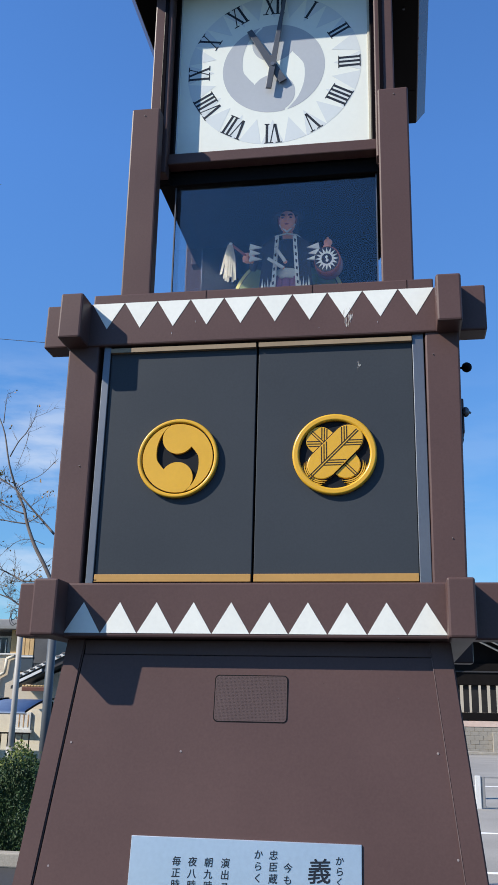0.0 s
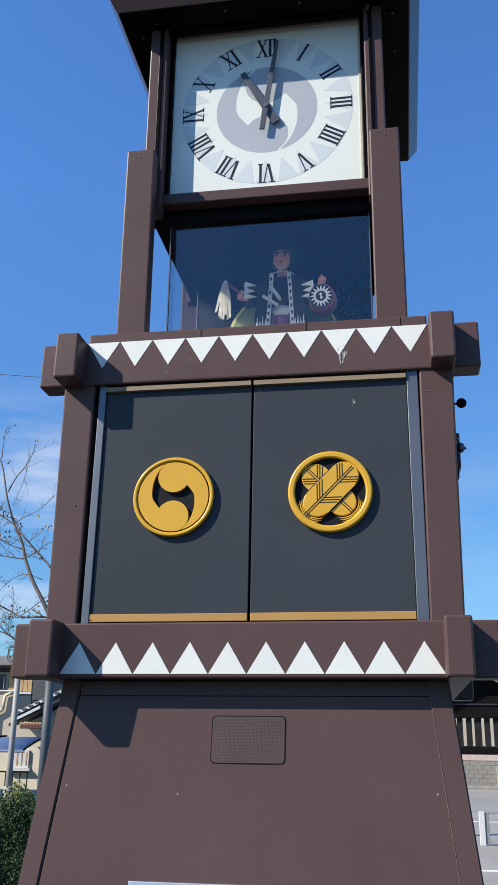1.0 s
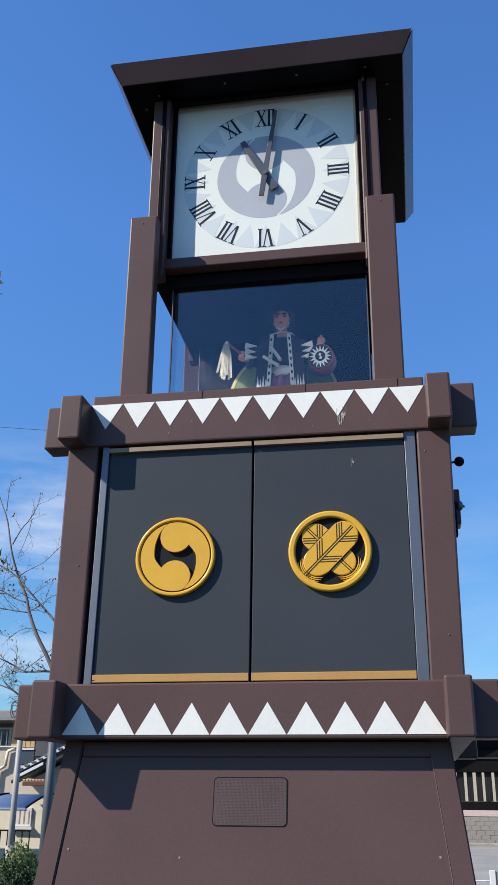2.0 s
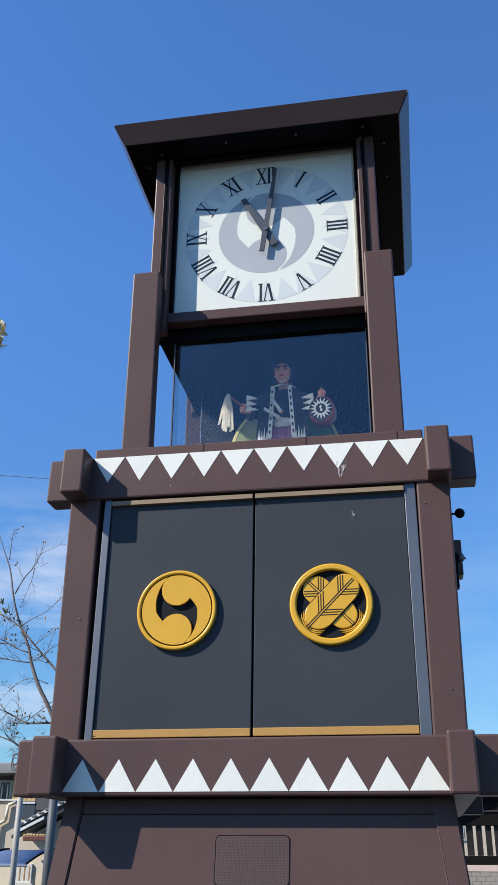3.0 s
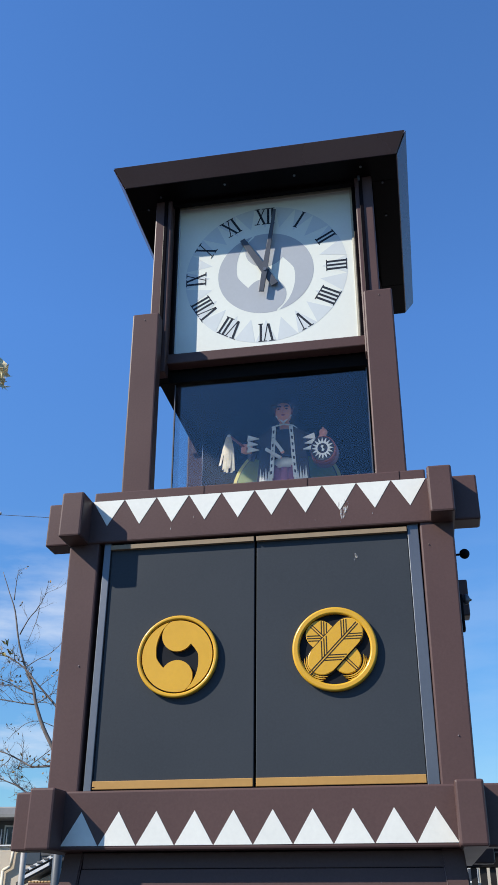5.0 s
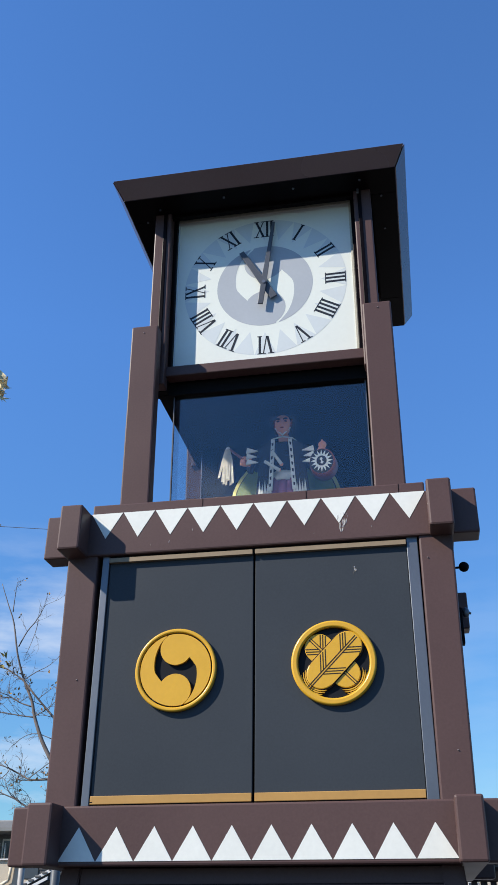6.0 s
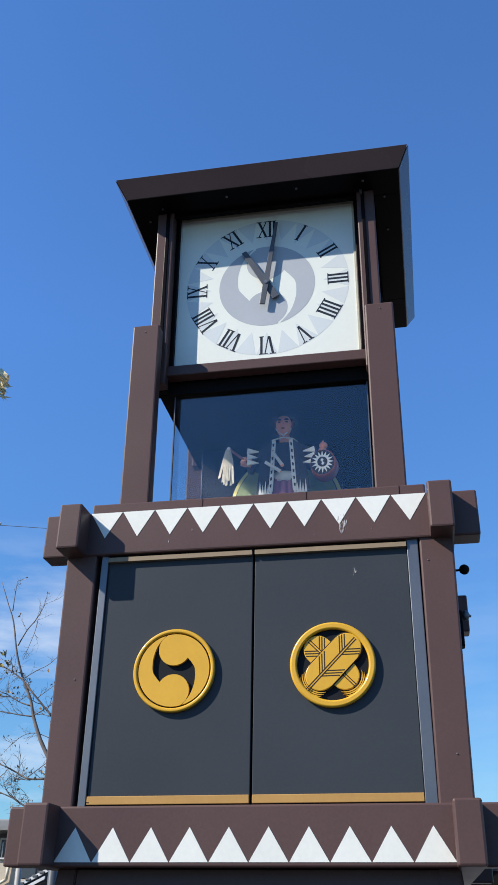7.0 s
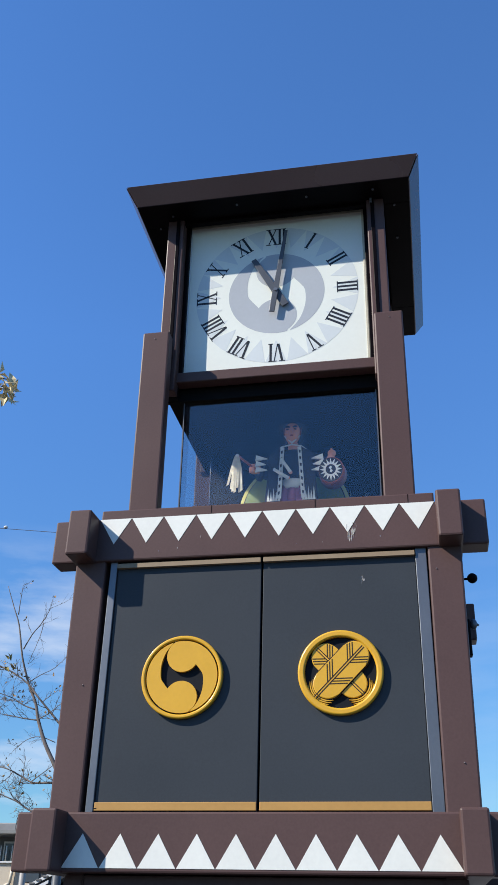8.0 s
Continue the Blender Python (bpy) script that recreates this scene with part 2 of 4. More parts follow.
def ball(c, r, bm=None, index=0, stretch=(1, 1, 1), u=14, v=9):
    bm = bm or bmesh.new()
    m = Matrix.Translation(c) @ Matrix.Diagonal((*[r * q for q in stretch], 1))
    made = bmesh.ops.create_uvsphere(bm, u_segments=u, v_segments=v, radius=1, matrix=m)
    for f in {f for q in made["verts"] for f in q.link_faces}:
        f.material_index, f.smooth = index, True
    return bm


def ring(cx, cz, r_in, r_out, y0, y1, n=72, rounded=0.35):
    """A round moulding, its front edges rounded off."""
    bm = bmesh.new()
    w, d = r_out - r_in, y1 - y0
    e = rounded * min(w, d)
    prof = [(r_in, y1), (r_in, y0 + e), (r_in + 0.3 * e, y0 + 0.3 * e), (r_in + e, y0), (r_out - e, y0), (r_out - 0.3 * e, y0 + 0.3 * e), (r_out, y0 + e), (r_out, y1)]
    rows = [[bm.verts.new((cx + r * math.cos(t), y, cz + r * math.sin(t))) for r, y in prof] for t in (2 * math.pi * i / n for i in range(n))]
    for i in range(n):
        a, b = rows[i], rows[(i + 1) % n]
        for k in range(len(prof)):
            k2 = (k + 1) % len(prof)
            bm.faces.new((a[k], a[k2], b[k2], b[k])).smooth = k != 3
    return bm


def disc_outline(cx, cz, r, n=64):
    return [(cx + r * math.cos(2 * math.pi * i / n), cz + r * math.sin(2 * math.pi * i / n)) for i in range(n)]


def arc(cx, cz, r, a0, a1, n):
    return [(cx + r * math.cos(radians(a0 + (a1 - a0) * i / n)), cz + r * math.sin(radians(a0 + (a1 - a0) * i / n))) for i in range(n + 1)]


def smooth_curve(ps, n=8):
    """Catmull-Rom through the points."""
    out = []
    q = [ps[0], *ps, ps[-1]]
    for i in range(1, len(q) - 2):
        p0, p1, p2, p3 = (Vector(v) for v in q[i - 1:i + 3])
        for k in range(n):
            t = k / n
            out.append(tuple(0.5 * (2 * p1 + (p2 - p0) * t + (2 * p0 - 5 * p1 + 4 * p2 - p3) * t * t + (3 * p1 - p0 - 3 * p2 + p3) * t ** 3)))
    return out


def comma(cx, cz, k, half_turn, head=0.383):
    """One comma of a two-comma swirl, radius k."""
    pts = arc(0, 0, 0.868, 103, -74, 44)
    pts += smooth_curve([(0.235, -0.84), (0.42, -0.60), (0.52, -0.30), (0.520, 0.00), (0.440, 0.15), (0.325, 0.290)])[1:]
    pts += arc(0, 0.5, head + 0.01, -31, -236, 40)
    sgn = -1 if half_turn else 1
    return [(cx + sgn * k * x, cz + sgn * k * z) for x, z in pts]


# ---- the ground ----
bm = bmesh.new()
nx = 40
xs = [math.copysign(abs(i / 20) ** 3 * 900, i) for i in range(-20, 21)]
grid = [[bm.verts.new((x, y, 0)) for y in xs] for x in xs]
for i in range(nx):
    for j in range(nx):
        bm.faces.new((grid[i][j], grid[i + 1][j], grid[i + 1][j + 1], grid[i][j + 1]))
ground = new("ground", to_mesh("ground", bm, ASPHALT))
tagged(ground, "dark asphalt forecourt ground round the tower", "ground", kind="structure")

# ---- the clock tower ----
tower = thing("clock_tower", ORIGIN, "brown painted mechanical clock tower with raised clock head and gold crests", "clock tower")
GROUND_Z = -Z0 / S


def base_half(z):
    return 1.19 + 0.110 * (-0.525 - z)


# tapered base: core, front panel, corner boards
def frustum(x_in0, x_in1, y0, y1, zb, zt, half):
    """A sloping board between two distances from the corner line."""
    bm = bmesh.new()
    vs = []
    for z in (zb, zt):
        for x, y in ((half(z) - x_in0, y0), (half(z) - x_in1, y0), (half(z) - x_in1, y1), (half(z) - x_in0, y1)):
            vs.append(bm.verts.new((x, y, z)))
    for q in ((0, 1, 5, 4), (1, 2, 6, 5), (2, 3, 7, 6), (3, 0, 4, 7), (4, 5, 6, 7), (3, 2, 1, 0)):
        bm.faces.new([vs[i] for i in q])
    bmesh.ops.bevel(bm, geom=list(bm.edges), offset=0.008, segments=2, affect="EDGES", clamp_overlap=True)
    return bm


def mirrored(bm):
    for v in bm.verts:
        v.co.x = -v.co.x
    return bm


bm = bmesh.new()
vs = []
for z, e in ((GROUND_Z, 0.03), (-0.345, 0.03)):
    h = base_half(z) - e
    vs += [bm.verts.new(c) for c in ((-h, 0.115, z), (h, 0.115, z), (h, 2.385, z), (-h, 2.385, z))]
for q in ((0, 1, 5, 4), (1, 2, 6, 5), (2, 3, 7, 6), (3, 0, 4, 7), (4, 5, 6, 7), (3, 2, 1, 0)):
    bm.faces.new([vs[i] for i in q])
tpart("base_core", bm, DARK, tower, "dark core behind the cladding")
panel = bmesh.new()
zb, zt = GROUND_Z, -0.44
hb, ht = base_half(zb) - 0.13, base_half(zt) - 0.13
prism([(-hb - 0.004, zb), (hb + 0.006, zb), (ht + 0.006, zt), (-ht - 0.004, zt)], 0.085, 0.113, panel, bevel=0.002)
base_panel = tpart("base_panel", panel, BROWN, tower, "brown sloping sheet panel")
for side in (1, -1):
    for y0, y1 in ((0.08, 0.20), (2.30, 2.42)):
        b = frustum(0.0, 0.119 if side < 0 else 0.127, y0 - (0.0 if side < 0 else 0.003), y1, GROUND_Z, -0.345, base_half)
        tpart("corner_board", b if side > 0 else mirrored(b), BROWN, tower)
    b = frustum(0.008, 0.028, 0.205, 2.295, GROUND_Z, -0.345, base_half)
    tpart("side_panel", b if side > 0 else mirrored(b), BROWN, tower)
# Narrow strip along the right seam, paler than the panels.
seam = [(hb + 0.0045, zb), (hb + 0.0085, zb), (ht + 0.0085, zt), (ht + 0.0045, zt)]
tpart("seam_line", prism(seam, 0.0755, 0.083), PALE_SEAM, tower, "thin pale line along the seam")
back = prism([(-hb, zb), (hb, zb), (ht, zt), (-ht, zt)], 2.388, 2.415)
tpart("back_panel", back, BROWN, tower)
tpart("base_lip", box(-1.055, 1.06, 0.092, 0.2, -0.437, -0.35, 0.004), BROWN, tower)
for x, z in ((-1.072, -0.955), (-1.122, -1.62), (1.072, -0.965), (1.155, -1.50), (-0.40, -0.99)):
    b = rod((x, 0.086, z), (x, 0.079, z), 0.009, 0.006)
    tpart("bolt", b, RIVET, tower)

# chipped paint round the bolts, small pale specks
rnd = random.Random(3)
bm = bmesh.new()
for x, z, r in ((1.072, -0.965, 0.026), (-1.122, -1.62, 0.018), (-1.072, -0.955, 0.014), (-0.40, -0.99, 0.016)):
    prism([(x + r * math.cos(t) * (1 + 0.3 * math.sin(3 * t + x)), z + r * math.sin(t)) for t in (2 * math.pi * i / 14 for i in range(14))], 0.0825, 0.0835, bm)
for i in range(26):
    x, z, r = rnd.uniform(-1.0, 1.0), rnd.uniform(-1.7, -0.5), rnd.uniform(0.0015, 0.0045)
    prism(disc_outline(x, z, r, 7), 0.0825, 0.0835, bm)
tagged(tpart("paint_chips", bm, SMEAR, base_panel, "chipped paint and pale specks"), kind="stuff")

# loudspeaker panel in the base
def rounded_box(x0, x1, z0, z1, r):
    return arc(x1 - r, z1 - r, r, 0, 90, 5) + arc(x0 + r, z1 - r, r, 90, 180, 5) + arc(x0 + r, z0 + r, r, 180, 270, 5) + arc(x1 - r, z0 + r, r, 270, 360, 5)


vent = tpart("speaker_panel", prism(rounded_box(-0.214, 0.214, -0.815, -0.557, 0.022), 0.0790, 0.0865), MESHGREY, tower, "fine perforated brown speaker cover")
tpart("rim", prism(rounded_box(-0.2195, 0.2195, -0.8205, -0.5515, 0.026), 0.0802, 0.0862), BLACK, vent, "dark seam round the speaker cover")
bm = bmesh.new()
for i in range(53):
    for k in range(31):
        x, z = -0.206 + i * 0.412 / 52, -0.808 + k * 0.244 / 30
        q = [bm.verts.new((x + dx, 0.0783, z + dz)) for dx, dz in ((-0.0014, 0), (0, -0.0014), (0.0014, 0), (0, 0.0014))]
        bm.faces.new(q)
holes = tpart("perforation", bm, BLACK, vent)
tagged(holes, kind="stuff")

# information plate with its writing
bm = box(-0.648, 0.645, 0.072, 0.085, -2.35, -1.444, 0.003)
plate = tpart("sign_plate", bm, PLATE, tower, "satin steel information plate with dark brushed characters")


def writing(text, x, z_top, size, step):
    """A column of characters, top to bottom, each as high as size."""
    x, z_top = 0.985 * x + 0.008, z_top - 0.002
    for i, ch in enumerate(text):
        cu = bpy.data.curves.new("glyph", "FONT")
        cu.body, cu.size, cu.align_x = ch, size * S * 1.0, "CENTER"
        ob = bpy.data.objects.new("glyph", cu)
        scene.collection.objects.link(ob)
        dep = bpy.context.evaluated_depsgraph_get()
        me = bpy.data.meshes.new_from_object(ob.evaluated_get(dep))
        bpy.data.objects.remove(ob)
        z_foot = z_top - size * 0.9 - i * step
        # brush-thick strokes: the outline doubled a hair's breadth aside, leaning a little
        flat = [(v.co.x, v.co.y) for v in me.vertices]
        polys = [tuple(p.vertices) for p in me.polygons]
        fat, verts, faces = 0.012 * size * S, [], []
        for k, (dx, dy) in enumerate(((-1, 0.5), (1, -0.5), (0.6, 1), (-0.6, -1), (0, 0))):
            faces += [tuple(q + len(verts) for q in p) for p in polys]
            for px, py in flat:
                qx, qz = px + dx * fat + 0.06 * (py - 0.4 * size * S), py + dy * fat + 0.05 * px
                verts.append(tower_point((x + qx / S, 0.072, z_foot + qz / S), True) + Vector((0, -0.0012 - 0.00012 * k, 0)))
        me = bpy.data.meshes.new("character")
        me.from_pydata(verts, [], faces)
        me.materials.clear()
        me.materials.append(INK)
        o = new("character", me)
        o.parent = plate


writing("からくり", 0.525, -1.50, 0.048, 0.052)
writing("義士", 0.415, -1.512, 0.13, 0.15)
writing("今もなお", 0.24, -1.545, 0.051, 0.058)
writing("忠臣蔵の", 0.158, -1.485, 0.051, 0.058)
writing("からくり", 0.073, -1.485, 0.050, 0.058)
writing("演出ス", -0.112, -1.535, 0.051, 0.058)
writing("朝九時", -0.207, -1.535, 0.051, 0.058)
writing("夜八時", -0.300, -1.535, 0.051, 0.058)
writing("毎正時", -0.392, -1.535, 0.051, 0.058)


# ---- the two beam rings ----
def beam_ring(z0, z1, x_end, x_in, x_out, up):
    front = None
    for y0, y1 in ((-0.037, 0.15), (2.35, 2.537)):
        b = tpart("cross_beam", box(-x_end, x_end, y0, y1, z0, z1, 0.012), BROWN, tower, "brown painted beam with row of white triangles" if y0 < 0 else "")
        front = front or b
    for sg in (-1, 1):
        xa, xb = sorted((sg * x_in, sg * x_out))
        tpart("side_beam", box(xa, xb, -0.216 if up else -0.228, 2.716, z0 - 0.005, z1 + 0.005, 0.014), BROWN, tower)
    n, pitch = 10, 2 * 1.036 / 9
    for i in range(n):
        cx = -1.036 + i * pitch
        h = pitch / 2 - 0.002
        if up:
            tri = [(cx - h, z0 + 0.024), (cx + h, z0 + 0.024), (cx, z0 + 0.21)]
        else:
            tri = [(cx - h, z1 - 0.004), (cx, z1 - 0.194), (cx + h, z1 - 0.004)]
        tpart("white_triangle", prism(tri, -0.0395, -0.036), WHITE, front)
    return front


lower_beam = beam_ring(-0.343, -0.014, 1.463, 1.146, 1.303, True)
upper_beam = beam_ring(1.592, 1.909, 1.474, 1.156, 1.312, False)
tpart("underside_board", box(-1.14, 1.14, 0.16, 2.34, -0.36, -0.33), DARK, tower)
tpart("platform", box(-1.15, 1.15, -0.02, 2.52, 1.9, 1.982, 0.01), BROWN, tower)
for x in (-0.36, 0.36, 0.98):
    tpart("joint", box(x - 0.002, x + 0.002, -0.022, -0.019, 1.912, 1.978), DARK, tower)

# bird droppings on the beam and the door
rnd = random.Random(5)
bm = bmesh.new()
outline = [(0.030 * math.cos(t) * (1 + 0.35 * math.sin(3 * t)) + 0.012 * math.sin(t), 0.075 * math.sin(t) * (1 + 0.25 * math.cos(5 * t))) for t in (2 * math.pi * i / 24 for i in range(24))]
prism([(0.597 + x, 1.725 + z) for x, z in outline], -0.0402, -0.0385, bm)
for i in range(6):
    x, z = 0.60 + rnd.gauss(0, 0.02), 1.72 - abs(rnd.gauss(0, 0.03))
    w, h = rnd.uniform(0.002, 0.005), rnd.uniform(0.03, 0.07)
    prism([(x - w, z), (x, z - h), (x + w, z), (x, z + 0.4 * h)], -0.0408 - 0.0001 * i, -0.0403, bm)
for i in range(9):
    x, z = rnd.uniform(-1.0, 1.0), rnd.uniform(1.65, 1.75)
    w, h = rnd.uniform(0.002, 0.004), rnd.uniform(0.008, 0.025)
    prism([(x - w, z), (x, z - h), (x + w, z), (x, z + 0.3 * h)], -0.0402, -0.0385, bm)
tagged(tpart("stain", bm, SMEAR, upper_beam, "streaks of dried bird droppings"), kind="stuff")

# ---- middle tier: posts, jambs, two doors ----
for sg in (-1, 1):
    for y0, y1 in ((-0.02, 0.2), (2.3, 2.52)):
        poly = [(sg * 1.076, -0.03), (sg * 1.276, -0.03), (sg * 1.299, 1.62), (sg * 1.084, 1.62)]
        tpart("corner_post", prism(poly if sg > 0 else poly[::-1], y0, y1, bevel=0.012), BROWN, tower)
    # Left jamb is narrower: the black wall behind mimics the post's shaded side.
    xa, xb = sorted((sg * 1.003, sg * (1.052 if sg < 0 else 1.074)))
    tpart("door_jamb", box(xa, xb, -0.004, 0.1, -0.03, 1.62, 0.004), STEEL, tower, "pale blue-grey metal jamb")
    tpart("side_wall", box(min(sg * 1.20, sg * 1.24), max(sg * 1.20, sg * 1.24), 0.19, 2.31, -0.03, 1.62), BROWN, tower)
tpart("back_wall", box(-1.08, 1.08, 2.40, 2.45, -0.03, 1.62), BROWN, tower)
tpart("inner_wall", box(-1.08, 1.08, 0.11, 0.15, -0.03, 1.62), BLACK, tower)
doors = []
for sg in (-1, 1):
    xa, xb = sorted((sg * 0.007, sg * 1.001))
    door = tpart("door", box(xa, xb, 0.0, 0.06, -0.02, 1.60, 0.004), SLATE, tower, "dark slate sliding door panel with gold crest")
    doors.append(door)
    tpart("bottom_strip", box(xa + 0.002, xb - 0.002, -0.012, 0.0, -0.004, 0.044, 0.003), OCHRE, door, "ochre bottom strip")
    # Thin black strip drawn as the gap line below the ochre.
    tpart("bottom_gap", box(xa + 0.002, xb - 0.002, -0.006, 0.0, -0.014, -0.005), BLACK, door, "black line of the gap under the strip")
    # Top strip has a duller, darker tan than the ochre bottom one.
    tpart("top_strip", box(xa + 0.002, xb - 0.002, -0.032, 0.0, 1.543, 1.574), TAN, door, "dull tan top strip")
    # Black strip stands in for the beam's shade above the tan strip.
    tpart("top_shade_strip", box(xa + 0.002, xb - 0.002, -0.003, 0.0, 1.5765, 1.599), BLACK, door, "black strip painted as the beam's shade")

for door in doors:
    door.location.y = 0.012 * S

for door, x in zip(doors, (-1.0, 1.012)):
    tpart("catch", rod((x - 0.01, -0.006, 0.008), (x + 0.018, -0.006, 0.008), 0.007), BLACK, door, "small black catch")

# comma crest
cx, cz, RR = -0.5, 0.791, 0.2645
tpart("crest_rim", ring(cx, cz, 0.2378, RR, -0.034, 0.0), GOLD, doors[0], "gold ring of the comma crest")
for flip in (False, True):
    tpart("crest_comma", prism(comma(cx, cz, RR, flip), -0.028, 0.0, bevel=0.004), GOLD, doors[0], "gold comma")
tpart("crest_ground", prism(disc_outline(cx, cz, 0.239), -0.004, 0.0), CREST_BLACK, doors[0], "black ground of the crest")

# crossed feather crest
cx, cz = 0.503, 0.794
tpart("crest_rim", ring(cx, cz, 0.2205, RR, -0.034, 0.0), GOLD, doors[1], "gold ring of the feather crest")


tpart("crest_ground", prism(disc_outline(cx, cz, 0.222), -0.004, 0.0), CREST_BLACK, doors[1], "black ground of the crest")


def capsule(a, b, r, n=14):
    a, b = Vector(a), Vector(b)
    ang = math.degrees(math.atan2(b.y - a.y, b.x - a.x))
    return arc(b.x, b.y, r, ang - 90, ang + 90, n) + arc(a.x, a.y, r, ang + 90, ang + 270, n)


def strip(a, b, w):
    a, b = Vector(a), Vector(b)
    d = (b - a).normalized() * w / 2
    q = Vector((-d.y, d.x))
    return [tuple(v) for v in (a - q, b - q, b + q, a + q)]


def at(p):
    return (cx + RR * p[0], cz + RR * p[1])


def feather(a, b, r, y):
    """A feather of the crest: vane, quill and barred grooves."""
    vane = tpart("crest_feather", prism(capsule(at(a), at(b), r * RR), y, 0.0, bevel=0.006), GOLD, doors[1], "gold barred feather")
    a, b = Vector(a), Vector(b)
    d = (b - a).normalized()
    n = Vector((-d.y, d.x))
    lo, hi = a - d * (r * 1.45), b + d * (r * 0.86)
    for off in (-0.028, 0.028):
        tpart("groove", prism(strip(at(lo + n * off), at(hi + n * off), 0.0062), y - 0.0012, y + 0.001), GROOVE, vane)
    for centre, reach in ((a + d * 0.02, 0.98), (b - d * 0.20, 0.98)):
        for k in range(3):
            for sg in (-1, 1):
                p = centre + d * (0.085 * k) + n * sg * 0.03
                w = (d + n * sg).normalized()
                t = 0.0
                while t < 0.9:
                    q = p + w * t
                    near_ = a + d * max(0, min((b - a).length, (q - a).dot(d)))
                    if (q - near_).length > r * 0.95:
                        break
                    t += 0.01
                tpart("groove", prism(strip(at(p), at(p + w * t * reach), 0.0062), y - 0.0012, y + 0.001), GROOVE, vane)
    return vane


feather((0.28, -0.27), (-0.345, 0.365), 0.335, -0.018)
# Dark rim painted as the shadow line between front and back feather.
tpart("crest_shadow_line", prism(capsule(at((-0.295, -0.27)), at((0.335, 0.375)), 0.378 * RR), -0.0196, 0.0), GROOVE, doors[1], "painted shadow line round the front feather")
feather((-0.295, -0.27), (0.335, 0.375), 0.350, -0.028)
for sg in (-1, 1):
    for r in (0.392, 0.434, 0.476):
        mid = 225 if sg < 0 else -45
        reach = 62 if r < 0.4 else (54 if r < 0.45 else 46)
        span = [-1 + 2 * i / 16 for i in range(17)]
        edge = [(r, t) for t in span] + [(r - 0.004 - 0.024 * (1 - t ** 4), t) for t in span[::-1]]
        pts = [(sg * 0.29 + q * math.cos(radians(mid + reach * t)), -0.27 + q * math.sin(radians(mid + reach * t))) for q, t in edge]
        tpart("crest_barb", prism([at(p) for p in pts], -0.020, 0.0), GOLD, doors[1])
bm = bmesh.new()
for x, z, r in ((0.655, 1.41, 0.014), (0.663, 1.396, 0.010), (0.650, 1.383, 0.009), (0.657, 1.368, 0.006)):
    prism(disc_outline(x, z, r, 9), -0.003, 0.0, bm)
tagged(tpart("stain", bm, SMEAR, doors[1], "small pale dropping"), kind="stuff")

# ---- upper tier: fixed outer posts, glass case, raised clock head ----
for sg in (-1, 1):
    for y0, y1 in ((0.27, 0.385), (2.115, 2.23)):
        xa, xb = sorted((sg * 0.815, sg * 1.033))
        tpart("outer_post", box(xa, xb, y0, y1, 1.97, 3.625, 0.012), BROWN, tower, taper=False)
    for y0, y1 in ((0.405, 0.52), (1.92, 2.03)):
        xa, xb = sorted((sg * 0.795, sg * 0.94))
        tpart("inner_post", box(xa, xb, y0 + 0.025, y1 + 0.025, 3.165, 4.97, 0.01), BROWN, tower, taper=False)
        xa, xb = sorted((sg * 0.83, sg * 0.86))
        tpart("slide_rail", box(xa, xb, y0 + 0.012, y0 + 0.03, 3.3, 4.95, 0.003), DARK, tower, taper=False)
CASE_L, CASE_R, CASE_F, CASE_B = -0.765, 0.79, 0.655, 1.64
for sg in (-1, 1):
    for x, y in ((0.806, 0.498), (0.822, 0.478)):
        xa, xb = sorted((sg * x, sg * (x + 0.006)))
        tpart("guide_strip", box(xa, xb, y, y + 0.02, 3.30, 4.93, 0.001), BROWN, tower, taper=False)
tpart("glass_case_floor", box(CASE_L, CASE_R, CASE_F - 0.005, CASE_B + 0.05, 1.98, 2.06), BLACK, tower, "black floor of the glass case", taper=False)
for x0, x1, y0, y1, m in ((CASE_L, CASE_R, CASE_F, CASE_F + 0.01, GLASS), (CASE_L, CASE_L + 0.01, CASE_F + 0.012, CASE_B - 0.01, SIDE_GLASS),
                         (CASE_R - 0.01, CASE_R, CASE_F + 0.012, CASE_B - 0.01, SIDE_GLASS)):
    g = tpart("glass_pane", box(x0, x1, y0, y1, 2.06, 3.172), m, tower, "clear glass pane of the puppet case", taper=False)
    g.visible_shadow = False
back_board = tpart("case_back", box(CASE_L, CASE_R, CASE_B, CASE_B + 0.03, 2.06, 3.172), BLACK, tower, "black back board", taper=False)
bm = bmesh.new()
for x0, x1, z0, z1 in ((0.22, 0.52, 2.86, 3.02), (0.30, 0.70, 2.45, 2.75), (-0.36, -0.12, 2.62, 2.98)):
    prism([(x0, z0), (x1, z0 + 0.02), (x1 - 0.03, z1), (x0 + 0.04, z1 - 0.02)], CASE_B - 0.003, CASE_B - 0.001, bm)
tagged(tpart("scuff", bm, SCUFF, back_board, "faint pale scuffs on the board", taper=False), kind="stuff")
for x, y in ((CASE_L, CASE_F - 0.008), (CASE_R - 0.008, CASE_F - 0.008), (CASE_L, CASE_B - 0.008), (CASE_R - 0.008, CASE_B - 0.008)):
    tpart("case_edge", box(x, x + 0.008, y, y + 0.006, 2.06, 3.172), STEEL, tower, taper=False)

# Box and dial frames use the enamel that has shade in its colour.
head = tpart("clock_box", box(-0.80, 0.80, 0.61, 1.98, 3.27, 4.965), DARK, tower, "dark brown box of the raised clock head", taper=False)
tpart("bottom_rail", box(-0.80, 0.80, 0.49, 0.60, 3.268, 3.36, 0.008), BROWN, head, taper=False)
tpart("soffit_box", box(-0.885, 0.885, 0.615, 2.0, 3.16, 3.266), BLACK, head, taper=False)
